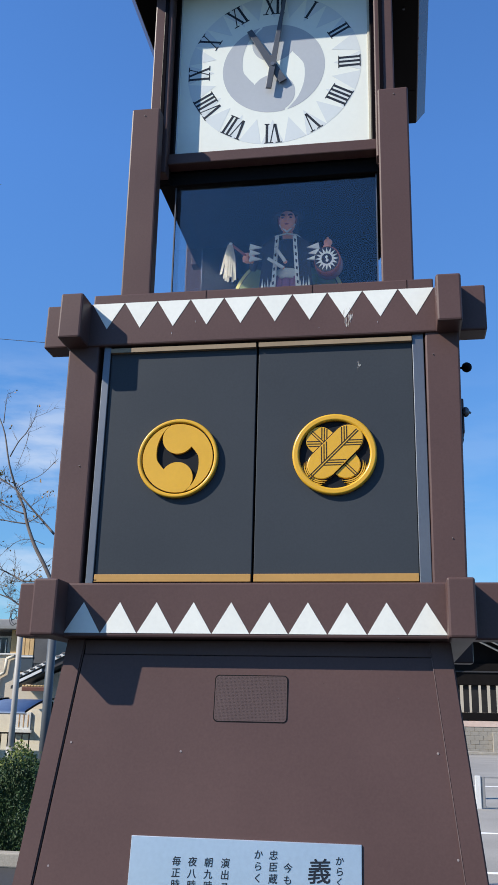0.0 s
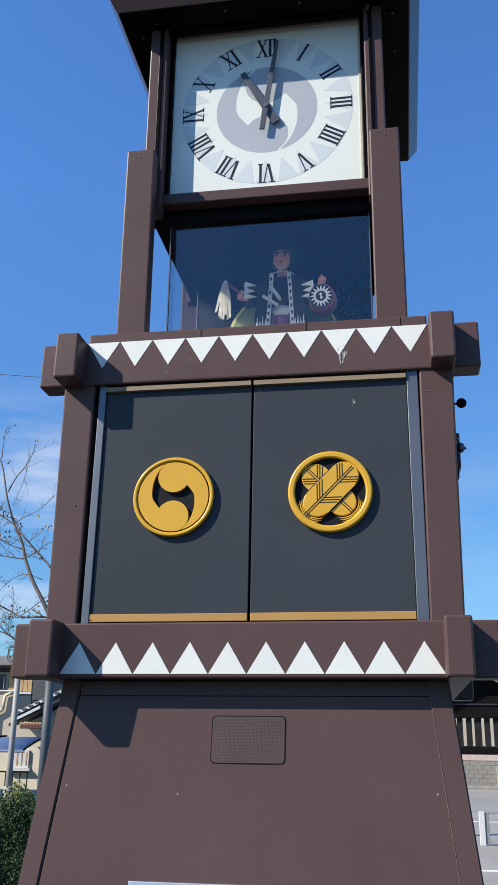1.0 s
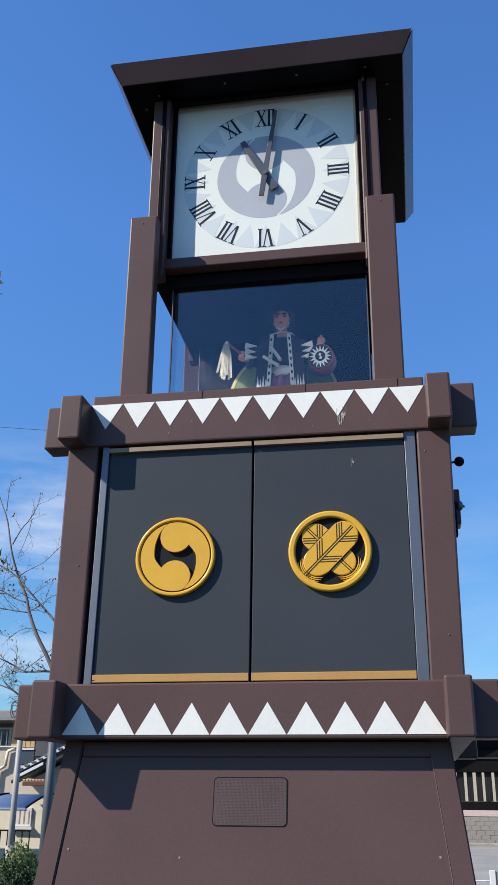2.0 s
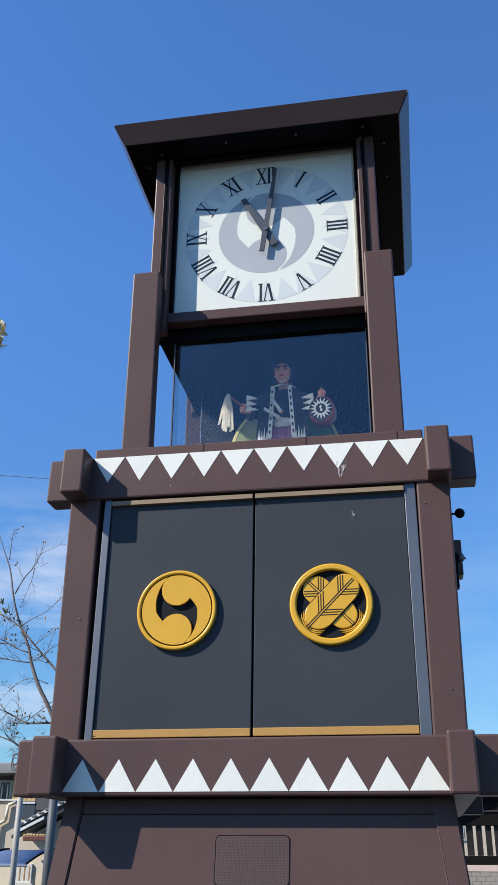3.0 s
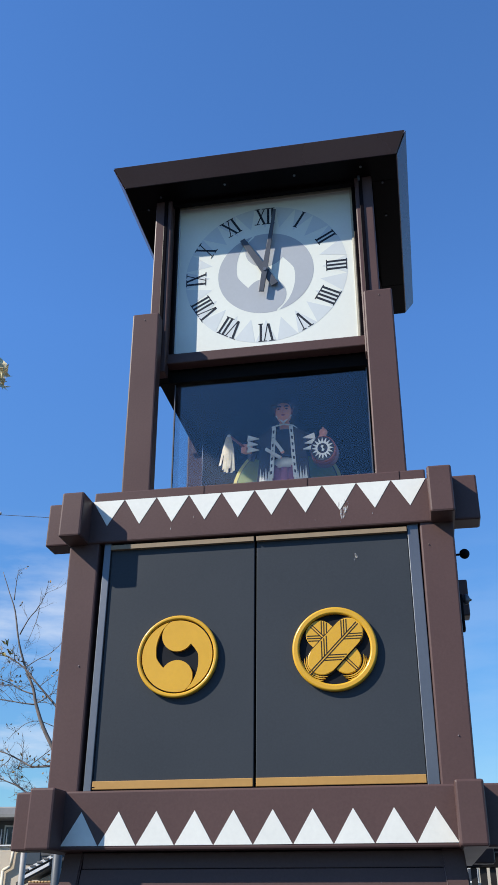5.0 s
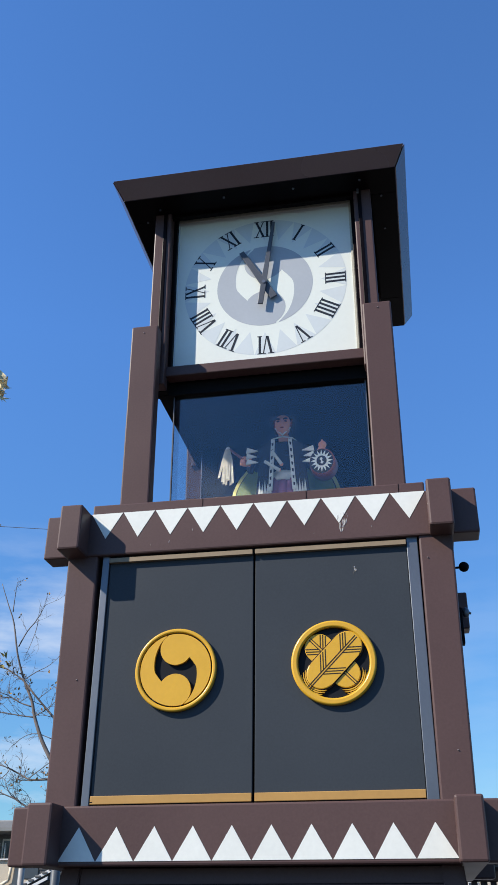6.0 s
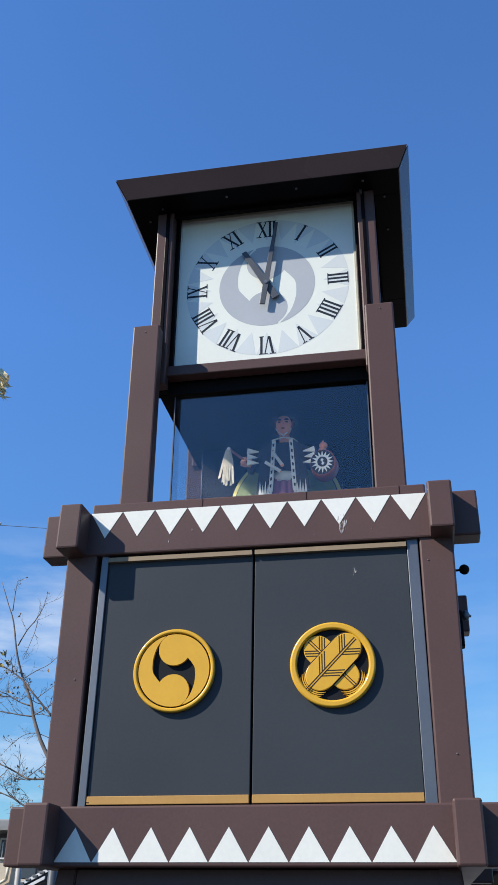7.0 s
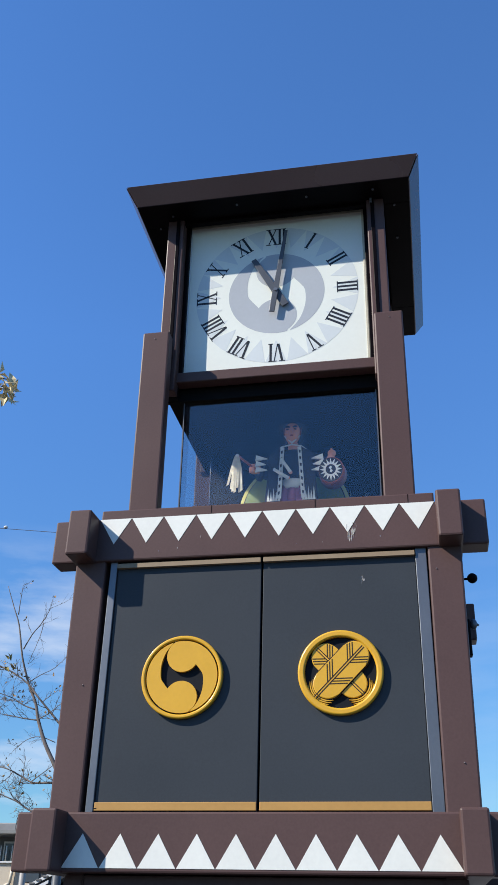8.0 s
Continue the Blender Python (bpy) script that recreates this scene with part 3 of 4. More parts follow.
for sg in (-1, 1):
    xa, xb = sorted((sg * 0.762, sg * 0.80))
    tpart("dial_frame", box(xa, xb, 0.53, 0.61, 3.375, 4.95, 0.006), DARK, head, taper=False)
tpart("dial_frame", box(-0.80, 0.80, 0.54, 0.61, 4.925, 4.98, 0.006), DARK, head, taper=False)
# Added black boxes stand for the inner posts' shadowed lower ends.
for xa, xb in ((-0.90, -0.802), (0.802, 0.90)):
    tpart("shade_filler", box(xa, xb, 0.55, 0.66, 3.165, 3.42), BLACK, head, taper=False)
DZ, DX = 4.125, 0.004
dial = tpart("dial", box(-0.762, 0.762, 0.568, 0.608, 3.38, 4.925), DIAL, tower, "white square clock dial with pale sawtooth ring", taper=False)
tpart("edge_strip", box(-0.760, 0.760, 0.560, 0.5675, 4.895, 4.924, 0.002), YELLOWED, dial, "yellowed strip along the dial's top", taper=False)
tpart("edge_strip", box(0.742, 0.761, 0.560, 0.5675, 3.382, 4.893, 0.002), YELLOWED, dial, "yellowed strip down the dial's side", taper=False)
tpart("edge_strip", box(-0.761, -0.748, 0.560, 0.5675, 3.382, 4.893, 0.002), PALE, dial, "pale strip down the dial's side", taper=False)
for i in range(24):
    a = radians(15 * i)
    u, v = Vector((math.sin(a), math.cos(a))), Vector((math.cos(a), -math.sin(a)))
    rim = [u * 0.690 * math.cos(t) + v * 0.690 * math.sin(t) for t in (radians(q) for q in (-7.4, -3.7, 0, 3.7, 7.4))]
    poly = [(DX + p.x, DZ + p.y) for p in rim + [u * 0.475]]
    tpart("sawtooth", prism(poly, 0.5672, 0.5685), PALE, dial, "pale blue sawtooth", taper=False)
for flip in (False, True):
    tpart("swirl", prism(comma(DX, DZ, 0.468, flip, 0.36), 0.5671, 0.5685), GREYBLUE, dial, "grey-blue comma of the dial swirl", taper=False)


def numeral(text, hour):
    """A Roman numeral from thick and thin strokes with serifs, its head outwards."""
    H, thick, thin = 0.166, 0.0195, 0.009
    wide = {"I": 0.037, "V": 0.088, "X": 0.092}
    total = sum(wide[c] for c in text)
    bm = bmesh.new()
    a = radians(30 * hour)
    u, v = Vector((math.sin(a), math.cos(a))), Vector((math.cos(a), -math.sin(a)))

    def stroke(p, q, w):
        p, q = Vector(p), Vector(q)
        h = w / 2
        flat = [(p.x - h, p.y), (p.x + h, p.y), (q.x + h, q.y), (q.x - h, q.y)]
        pts = [u * (0.597 + y) + v * x for x, y in flat]
        prism([(DX + p.x, DZ + p.y) for p in pts], 0.5665, 0.569, bm)

    def serif(x, y, w):
        pts = [u * (0.597 + y + dy) + v * (x + dx) for dx, dy in ((-w / 2, -0.004), (w / 2, -0.004), (w / 2, 0.004), (-w / 2, 0.004))]
        prism([(DX + p.x, DZ + p.y) for p in pts], 0.5664, 0.569, bm)

    x = -total / 2
    for c in text:
        w = wide[c]
        m = x + w / 2
        if c == "I":
            stroke((m, -H / 2), (m, H / 2), thick)
            serif(m, H / 2, 0.038), serif(m, -H / 2, 0.038)
        elif c == "V":
            stroke((m, -H / 2), (m - 0.033, H / 2), thick)
            stroke((m + 0.006, -H / 2), (m + 0.033, H / 2), thin)
            serif(m - 0.0315, H / 2, 0.05), serif(m + 0.0315, H / 2, 0.04)
        else:
            stroke((m + 0.0315, -H / 2), (m - 0.0315, H / 2), thick)
            stroke((m - 0.0315, -H / 2), (m + 0.0315, H / 2), thin)
            for sx in (-0.0315, 0.0315):
                serif(m + sx, H / 2, 0.044), serif(m + sx, -H / 2, 0.044)
        x += w
    tpart("numeral", bm, INK, dial, "black Roman numeral", taper=False)


for hour, text in enumerate("I II III IIII V VI VII VIII IX X XI XII".split(), 1):
    numeral(text, hour)


def hand(name, turn, length, tail, w0, w1, y):
    a = radians(turn)
    u, v = Vector((math.sin(a), math.cos(a))), Vector((math.cos(a), -math.sin(a)))
    pts = [u * -tail - v * w0, u * -tail + v * w0, u * 0.0 + v * w0 * 1.05, u * length + v * w1, u * length - v * w1, u * 0.0 - v * w0 * 1.05]
    return tpart(name, prism([(DX + p.x, DZ + p.y) for p in pts], y, y + 0.012, bevel=0.003), HAND, dial, "dark grey clock hand", taper=False)


hand("hour_hand", -29.0, 0.40, 0.17, 0.030, 0.022, 0.538)
hand("minute_hand", 8.2, 0.635, 0.22, 0.022, 0.012, 0.520)
tpart("hub", rod((DX, 0.513, DZ), (DX, 0.57, DZ), 0.016, sides=16), STEEL, dial, taper=False)

# roof: sloping fascia all round, soffit, low top
RB, RT, RZ0, RZ1 = 1.160, 1.248, 4.905, 5.07
RY0, RY1 = 0.208, 2.54


def fascia(front):
    """One side of the roof skirt: leaning outwards towards the top."""
    bm = bmesh.new()
    ym, o = (RY0 + RY1) / 2, RT - RB
    hy = (RY1 - RY0) / 2
    th = 0.045
    outer = [(-RB, -hy, RZ0), (RB, -hy, RZ0), (RT, -hy - o, RZ1), (-RT, -hy - o, RZ1)]
    inner = [(-RB + th, -hy + th, RZ0), (RB - th, -hy + th, RZ0), (RT - th, -hy - o + th, RZ1), (-RT + th, -hy - o + th, RZ1)]
    vs = [bm.verts.new(c) for c in outer + inner]
    for q in ((0, 1, 2, 3), (7, 6, 5, 4), (0, 4, 5, 1), (3, 2, 6, 7), (0, 3, 7, 4), (1, 5, 6, 2)):
        bm.faces.new([vs[i] for i in q])
    bmesh.ops.bevel(bm, geom=list(bm.edges), offset=0.004, segments=1, affect="EDGES", clamp_overlap=True)
    bmesh.ops.rotate(bm, verts=bm.verts, cent=(0, 0, 0), matrix=Euler((0, 0, radians(front))).to_matrix())
    for v in bm.verts:
        v.co.y += ym
    return bm


roof = tpart("roof", box(-RT + 0.02, RT - 0.02, RY0 - 0.045, RY1 + 0.045, RZ1 - 0.012, RZ1 + 0.02), DARK, tower, "dark brown flat roof with leaning fascia", taper=False)
for turn in (0, 90, 180, 270):
    tpart("fascia", fascia(turn), ROOF_ENAMEL, roof, taper=False)
# Soffit and header rail: the eave's shade is put into their colour.
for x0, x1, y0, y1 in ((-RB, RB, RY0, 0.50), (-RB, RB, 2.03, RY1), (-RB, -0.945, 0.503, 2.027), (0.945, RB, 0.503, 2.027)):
    tpart("soffit_board", box(x0, x1, y0, y1, RZ0 - 0.004, RZ0 + 0.03, 0.002), DARK, roof, "glossy dark soffit board with eave shade in its colour", taper=False)
tpart("soffit", box(-0.96, 0.96, 0.49, 2.04, 4.945, 4.965), DARK, roof, "glossy dark soffit with eave shade in its colour", taper=False)
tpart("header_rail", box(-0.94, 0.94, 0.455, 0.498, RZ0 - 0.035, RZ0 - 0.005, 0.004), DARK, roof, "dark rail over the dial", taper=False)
for x, y in ((0.86, 0.30), (1.03, 0.52), (1.04, 0.95), (0.30, 0.30), (-0.3, 0.30), (-1.03, 0.5), (-0.88, 0.36)):
    tpart("bolt", rod((x, y, RZ0 - 0.003), (x, y, RZ0 - 0.014), 0.010), STEEL, roof, taper=False)
tpart("clip", box(0.825, 0.845, 0.40, 0.45, RZ0 - 0.05, RZ0 - 0.005, 0.003), STEEL, roof, "small bright metal clip", taper=False)

# wind gauge and lamp on the tower's side wall
gauge = tpart("side_bracket", box(1.235, 1.312, 0.57, 0.63, 1.27, 1.51, 0.004), BLACK, tower, "black bracket on the side wall")
tpart("arm", rod((1.303, 0.6, 1.562), (1.385, 0.6, 1.568), 0.008), BLACK, gauge)
tpart("mast", rod((1.305, 0.6, 1.50), (1.305, 0.6, 1.585), 0.010), BLACK, gauge)
tpart("ball_sensor", ball((1.382, 0.6, 1.568), 0.036), BLACK, gauge, "round black sensor")
tpart("conduit", box(1.235, 1.336, 0.56, 0.64, 1.02, 1.268, 0.006), BLACK, gauge)
tpart("lamp", ball((1.36, 0.6, 1.24), 0.026, stretch=(1, 1, 1.4)), STEEL, gauge, "small grey lamp")
tpart("lamp_nose", rod((1.37, 0.6, 1.245), (1.395, 0.6, 1.23), 0.012, 0.007), STEEL, gauge)

for x, y, z in ((-0.93, 0.2695, 3.56), (0.93, 0.2695, 3.57), (1.13, -0.0205, 1.44), (-1.15, -0.0205, 0.75), (1.20, -0.0205, 0.25)):
    upper = z > 2
    tpart("rivet", rod((x, y + 0.001, z), (x, y - 0.006, z), 0.0045, 0.003), RIVET, tower, taper=not upper)


# ---- the puppet in the case ----
def puppet():
    """A warrior puppet with tasselled baton and drum: one mesh, built about its belt."""
    bm = bmesh.new()
    BLK, WHT, SKN, PUR, RED = 0, 1, 2, 3, 4
    # skirt with pleats, sash, robe
    for i in range(12):
        a, c = 2 * math.pi * i / 12, 2 * math.pi * (i + 0.5) / 12
        rod((0.105 * math.cos(a), 0.08 * math.sin(a), -0.02), (0.16 * math.cos(a), 0.12 * math.sin(a), -0.40), 0.035, 0.055, bm, 7, PUR)
    rod((0, 0, -0.42), (0, 0, -0.02), 0.15, 0.10, bm, 16, PUR)
    rod((0, -0.01, -0.045), (0, -0.01, 0.03), 0.112, 0.108, bm, 20, WHT)
    ball((0.03, -0.10, -0.005), 0.05, bm, WHT, (1.3, 0.4, 0.6))
    rod((0, 0, 0.02), (0, 0, 0.24), 0.105, 0.135, bm, 20, BLK)
    ball((0, 0.01, 0.24), 0.165, bm, BLK, (1.0, 0.62, 0.42))
    for sg in (-1, 1):
        # coat fronts, narrow figured trims, toothed hems
        prism([(sg * 0.055, 0.27), (sg * 0.085, 0.27), (sg * 0.115, -0.14), (sg * 0.082, -0.14)], -0.150, -0.135, bm, WHT)
        prism([(sg * 0.085, 0.275), (sg * 0.175, 0.22), (sg * 0.215, -0.16), (sg * 0.115, -0.16)], -0.142, -0.06, bm, BLK)
        for i in range(7):
            z, x = 0.245 - 0.055 * i, 0.066 + 0.004 * i
            prism([(sg * x, z), (sg * (x + 0.016), z - 0.006), (sg * (x + 0.014), z - 0.03), (sg * (x + 0.002), z - 0.024)], -0.153, -0.1495, bm, BLK)
        for i in range(5):
            x = 0.088 + 0.022 * i
            prism([(sg * x, -0.16), (sg * (x + 0.021), -0.16), (sg * (x + 0.009), -0.055 - 0.028 * (i % 2))], -0.147, -0.141, bm, WHT)
        # wide sleeves
        rod((sg * 0.12, -0.01, 0.22), (sg * 0.235, -0.09, 0.12), 0.07, 0.085, bm, 14, BLK)
    # cuffs with white teeth that point to the body
    for sg, cx_, cz_ in ((-1, -0.245, 0.115), (1, 0.238, 0.095)):
        rod((cx_, -0.10, cz_), (cx_ + sg * 0.03, -0.115, cz_), 0.088, 0.085, bm, 16, BLK)
        for i in range(3):
            z = cz_ + 0.070 - 0.046 * i
            prism([(cx_ + sg * 0.030, z + 0.002), (cx_ + sg * 0.038, z - 0.042), (cx_ - sg * (0.062 - 0.012 * (i % 2)), z - 0.030)], -0.222, -0.206, bm, WHT)
    rod((-0.25, -0.13, 0.105), (-0.285, -0.16, 0.10), 0.036, 0.034, bm, 10, SKN)
    ball((-0.30, -0.17, 0.095), 0.040, bm, SKN, (1.1, 1, 0.9))
    for i in range(4):
        rod((-0.322 - 0.004 * i, -0.195, 0.118 - 0.017 * i), (-0.29, -0.208, 0.115 - 0.018 * i), 0.010, 0.009, bm, 6, SKN)
    before = set(bm.verts)
    rod((0.275, -0.13, 0.16), (0.30, -0.14, 0.21), 0.032, 0.028, bm, 10, SKN)
    ball((0.302, -0.145, 0.225), 0.034, bm, SKN, (1, 1, 0.8))
    rod((0.302, -0.15, 0.235), (0.300, -0.15, 0.262), 0.012, 0.009, bm, 6, SKN)
    for v in set(bm.verts) - before:
        v.co += Vector((0.036, -0.02, -0.036))
    # baton and tassel
    rod((-0.275, -0.20, 0.075), (-0.435, -0.20, 0.205), 0.011, 0.009, bm, 8, RED)
    ball((-0.437, -0.20, 0.20), 0.017, bm, WHT)
    for i in range(9):
        t = (i - 4) / 4
        lean = 0.012 * math.sin(7 * i)
        top, mid_, low = -0.438 + 0.014 * t, -0.441 + 0.036 * t, -0.447 + 0.060 * t + lean
        end = -0.070 + 0.028 * math.cos(5 * i)
        y = -0.205 - 0.014 * math.cos(3 * i)
        prism([(top - 0.006, 0.190), (mid_ - 0.010, 0.09), (low - 0.010, end), (low + 0.008, end + 0.006), (mid_ + 0.010, 0.09), (top + 0.006, 0.190)], y, y + 0.004, bm, 5)
    # drum with its sun
    before = set(bm.verts)
    rod((0.305, -0.185, 0.075), (0.312, -0.085, 0.075), 0.090, 0.098, bm, 28, RED)
    rod((0.303, -0.193, 0.075), (0.303, -0.184, 0.075), 0.083, 0.085, bm, 28, BLK)
    for i in range(16):
        a = 2 * math.pi * i / 16
        c, s_ = math.cos(a), math.sin(a)
        p = [(0.303 + 0.078 * c, 0.075 + 0.078 * s_), (0.303 + 0.036 * c - 0.0105 * s_, 0.075 + 0.036 * s_ + 0.0105 * c), (0.303 + 0.036 * c + 0.0105 * s_, 0.075 + 0.036 * s_ - 0.0105 * c)]
        prism(p, -0.197, -0.192, bm, WHT)
    prism([(0.290, 0.087), (0.300, 0.098), (0.311, 0.092), (0.305, 0.078), (0.317, 0.065), (0.307, 0.053), (0.295, 0.059), (0.301, 0.072)], -0.197, -0.192, bm, WHT)
    middle = Vector((0.306, -0.14, 0.066))
    for v in set(bm.verts) - before:
        v.co = middle + (v.co - middle) * 1.13 + Vector((0.030, -0.03, -0.045))
    # neck, face, hood and helmet
    rod((0, -0.01, 0.27), (0, -0.02, 0.36), 0.042, 0.038, bm, 12, SKN)
    ball((0, -0.045, 0.425), 0.070, bm, SKN, (0.84, 0.82, 1.14), 20, 14)
    ball((0, 0.015, 0.435), 0.086, bm, BLK, (0.93, 0.86, 1.12), 20, 14)
    ball((0, -0.015, 0.500), 0.074, bm, BLK, (1.0, 1.0, 0.62), 20, 10)
    rod((0, -0.02, 0.466), (0, -0.015, 0.486), 0.106, 0.080, bm, 24, BLK)
    ball((0, -0.105, 0.415), 0.012, bm, SKN, (0.8, 0.9, 1.5), 8, 6)
    for sg in (-1, 1):
        prism([(sg * 0.010, 0.446), (sg * 0.026, 0.453), (sg * 0.042, 0.450), (sg * 0.012, 0.440)], -0.107, -0.06, bm, BLK)
        prism([(sg * 0.017, 0.429), (sg * 0.028, 0.432), (sg * 0.038, 0.429), (sg * 0.028, 0.425)], -0.106, -0.06, bm, BLK)
        rod((sg * 0.066, -0.03, 0.47), (sg * 0.056, -0.055, 0.40), 0.007, 0.007, bm, 6, RED)
        rod((sg * 0.056, -0.055, 0.40), (0, -0.075, 0.338), 0.006, 0.006, bm, 6, WHT)
        rod((0, -0.085, 0.322), (sg * 0.085, -0.11, 0.292), 0.006, 0.005, bm, 6, WHT)
        rod((sg * 0.085, -0.11, 0.292), (sg * 0.155, -0.10, 0.235), 0.005, 0.005, bm, 6, WHT)
    prism([(-0.014, 0.386), (0.0, 0.389), (0.014, 0.386), (0.009, 0.381), (-0.009, 0.381)], -0.101, -0.05, bm, RED)
    # two swords thrust through the sash
    rod((-0.135, -0.20, 0.075), (-0.015, -0.17, 0.005), 0.013, 0.015, bm, 8, WHT)
    rod((-0.075, -0.19, 0.160), (0.0, -0.17, 0.055), 0.013, 0.015, bm, 8, WHT)
    for c in ((-0.02, -0.172, 0.01), (0.0, -0.172, 0.052)):
        ball(c, 0.017, bm, SKN, (1, 0.5, 0.8), 10, 7)
    return bm


bm = puppet()
for v in bm.verts:
    if v.co.z > 0.33 and abs(v.co.x) < 0.2:
        v.co = Vector((0, -0.03, 0.35)) + (v.co - Vector((0, -0.03, 0.35))) * 1.14
    v.co.z *= 1.11
    v.co *= S
doll = new("puppet", to_mesh("puppet", bm, [CLOTH_BLACK, CLOTH_WHITE, SKIN, CLOTH_PURPLE, DRUM_RED, TASSEL]))
doll.location = (S * 0.055, S * 1.2, Z0 + S * 2.605)
tagged(doll, "painted warrior puppet in black and white coat holding baton and drum", "puppet")
bm = bmesh.new()
rod((0, 0, 0), (0, 0, 0.21 * S), 0.14 * S, 0.1 * S, bm, 16)
stand = new("puppet_stand", to_mesh("puppet_stand", bm, BLACK))
stand.location = (S * 0.045, S * 1.2, Z0 + S * 2.06)
tagged(stand, "black round stand under the puppet in the glass case", "stand")
bm = bmesh.new()
for r, y, m in ((0.475, 0.0, 0), (0.445, -0.006, 1), (0.436, -0.012, 2)):
    prism([(x * S, z * S) for x, z in arc(0, 0, r, 0, 180, 30) + [(-r, -0.40), (r, -0.40)]], y - 0.008, y + 0.004, bm, m)
rays = new("backing_board", to_mesh("backing_board", bm, [HALO, CLOTH_BLACK, HALO_GREEN]))
rays.location = (S * 0.03, S * 1.45, Z0 + S * 2.49)
tagged(rays, "yellow-green round backing board behind the puppet", "board")


# ---- trees, hedge ----
def limb(bm, points, r0, r1, sides=6):
    """One unbroken tapering tube through the points."""
    points = [Vector(p) for p in points]
    n = len(points) - 1
    rings = []
    for i, p in enumerate(points):
        way = points[min(i + 1, n)] - points[max(i - 1, 0)]
        turn = way.to_track_quat("Z", "Y").to_matrix()
        r = r0 + (r1 - r0) * i / n
        rings.append([bm.verts.new(p + turn @ Vector((r * math.cos(t), r * math.sin(t), 0))) for t in (2 * math.pi * k / sides for k in range(sides))])
    for lower, upper in zip(rings, rings[1:]):
        # start each ring where it turns least from the last one
        k0 = min(range(sides), key=lambda k: (upper[k].co - lower[0].co).length)
        upper[:] = upper[k0:] + upper[:k0]
        for k in range(sides):
            bm.faces.new((lower[k], lower[(k + 1) % sides], upper[(k + 1) % sides], upper[k])).smooth = True
    bm.faces.new(rings[0][::-1])
    bm.faces.new(rings[-1])


def grow(bm, tips, start, way, length, radius, depth, rnd, spread=0.6):
    """A branch that bends and forks into finer ones."""
    pts, p, d = [Vector(start)], Vector(start), Vector(way).normalized()
    steps = 5
    for i in range(steps):
        d = (d + Vector((rnd.gauss(0, 0.17), rnd.gauss(0, 0.15), rnd.gauss(0.02, 0.15)))).normalized()
        p = p + d * length / steps
        pts.append(p.copy())
    limb(bm, pts, radius, radius * 0.45, 6 if radius > 0.012 else 4)
    tips.append((pts[-1], d))
    if depth:
        for i in range(rnd.choice((3, 3, 4, 5))):
            k = rnd.randint(1, steps)
            side = Vector((rnd.gauss(0, 1), rnd.gauss(0, 0.8), rnd.gauss(0.25, 0.7))).normalized()
            grow(bm, tips, pts[k], d + side * spread * 1.5, length * rnd.uniform(0.42, 0.68), max(0.0030, radius * 0.55), depth - 1, rnd, spread)


def leaf_card(bm, p, size, rnd, curl=0.35):
    """One small curled leaf: four faces along a bent midrib."""
    m = Matrix.Translation(p) @ Euler((rnd.uniform(0, 6.3), rnd.uniform(0, 6.3), rnd.uniform(0, 6.3))).to_matrix().to_4x4()
    mid = [(0, 0, 0), (0.5, 0, curl * 0.3), (1, 0, curl)]
    a = [bm.verts.new(m @ (Vector(c) * size)) for c in mid]
    l = bm.verts.new(m @ (Vector((0.45, 0.28, 0)) * size))
    r = bm.verts.new(m @ (Vector((0.45, -0.28, 0)) * size))
    for f in ((a[0], a[1], l), (a[1], a[2], l), (a[0], r, a[1]), (a[1], r, a[2])):
        bm.faces.new(f)


rnd = random.Random(11)
TREE_Y = 14.0
tree = thing("bare_tree", (-4.9, TREE_Y, 0), "leafless winter tree with grey bark and a few dry leaves", "tree")


def bough(points, depth=0.0):
    """Places along a bough, given by x and height, wavering a little towards and away."""
    flat = [Vector((x + 4.9, depth * i + rnd.gauss(0, 0.03), z)) for i, (x, z) in enumerate(points)]
    return [Vector(p) for p in smooth_curve(flat, 3)] + [flat[-1]]


stem = bough([(-4.9, 0.0), (-5.2, 1.4), (-5.75, 2.9), (-6.35, 4.15), (-6.68, 4.72), (-6.90, 5.19), (-7.00, 5.51), (-7.21, 5.91), (-7.39, 6.44), (-7.55, 7.10), (-7.74, 7.50), (-7.95, 8.0)])
bm = bmesh.new()
limb(bm, stem, 0.056, 0.006, 9)
part("trunk", bm, BARK, tree)
BOUGHS = [
    (0.012, [(-7.64, 7.37), (-7.63, 7.60), (-7.60, 8.0)]),
    (0.014, [(-7.42, 6.62), (-7.26, 6.93), (-7.06, 7.16), (-6.90, 7.46)]),
    (0.009, [(-7.06, 7.18), (-7.08, 6.87), (-7.29, 6.32)]),
    (0.010, [(-7.25, 5.91), (-6.96, 6.07), (-6.66, 6.22), (-6.35, 6.55)]),
    (0.017, [(-6.99, 5.39), (-7.27, 5.49), (-7.53, 5.64), (-7.91, 5.76)]),
    (0.016, [(-6.91, 5.18), (-7.21, 5.22), (-7.49, 5.28), (-7.87, 5.34)]),
    (0.012, [(-6.88, 5.21), (-6.68, 5.29), (-6.42, 5.50)]),
]
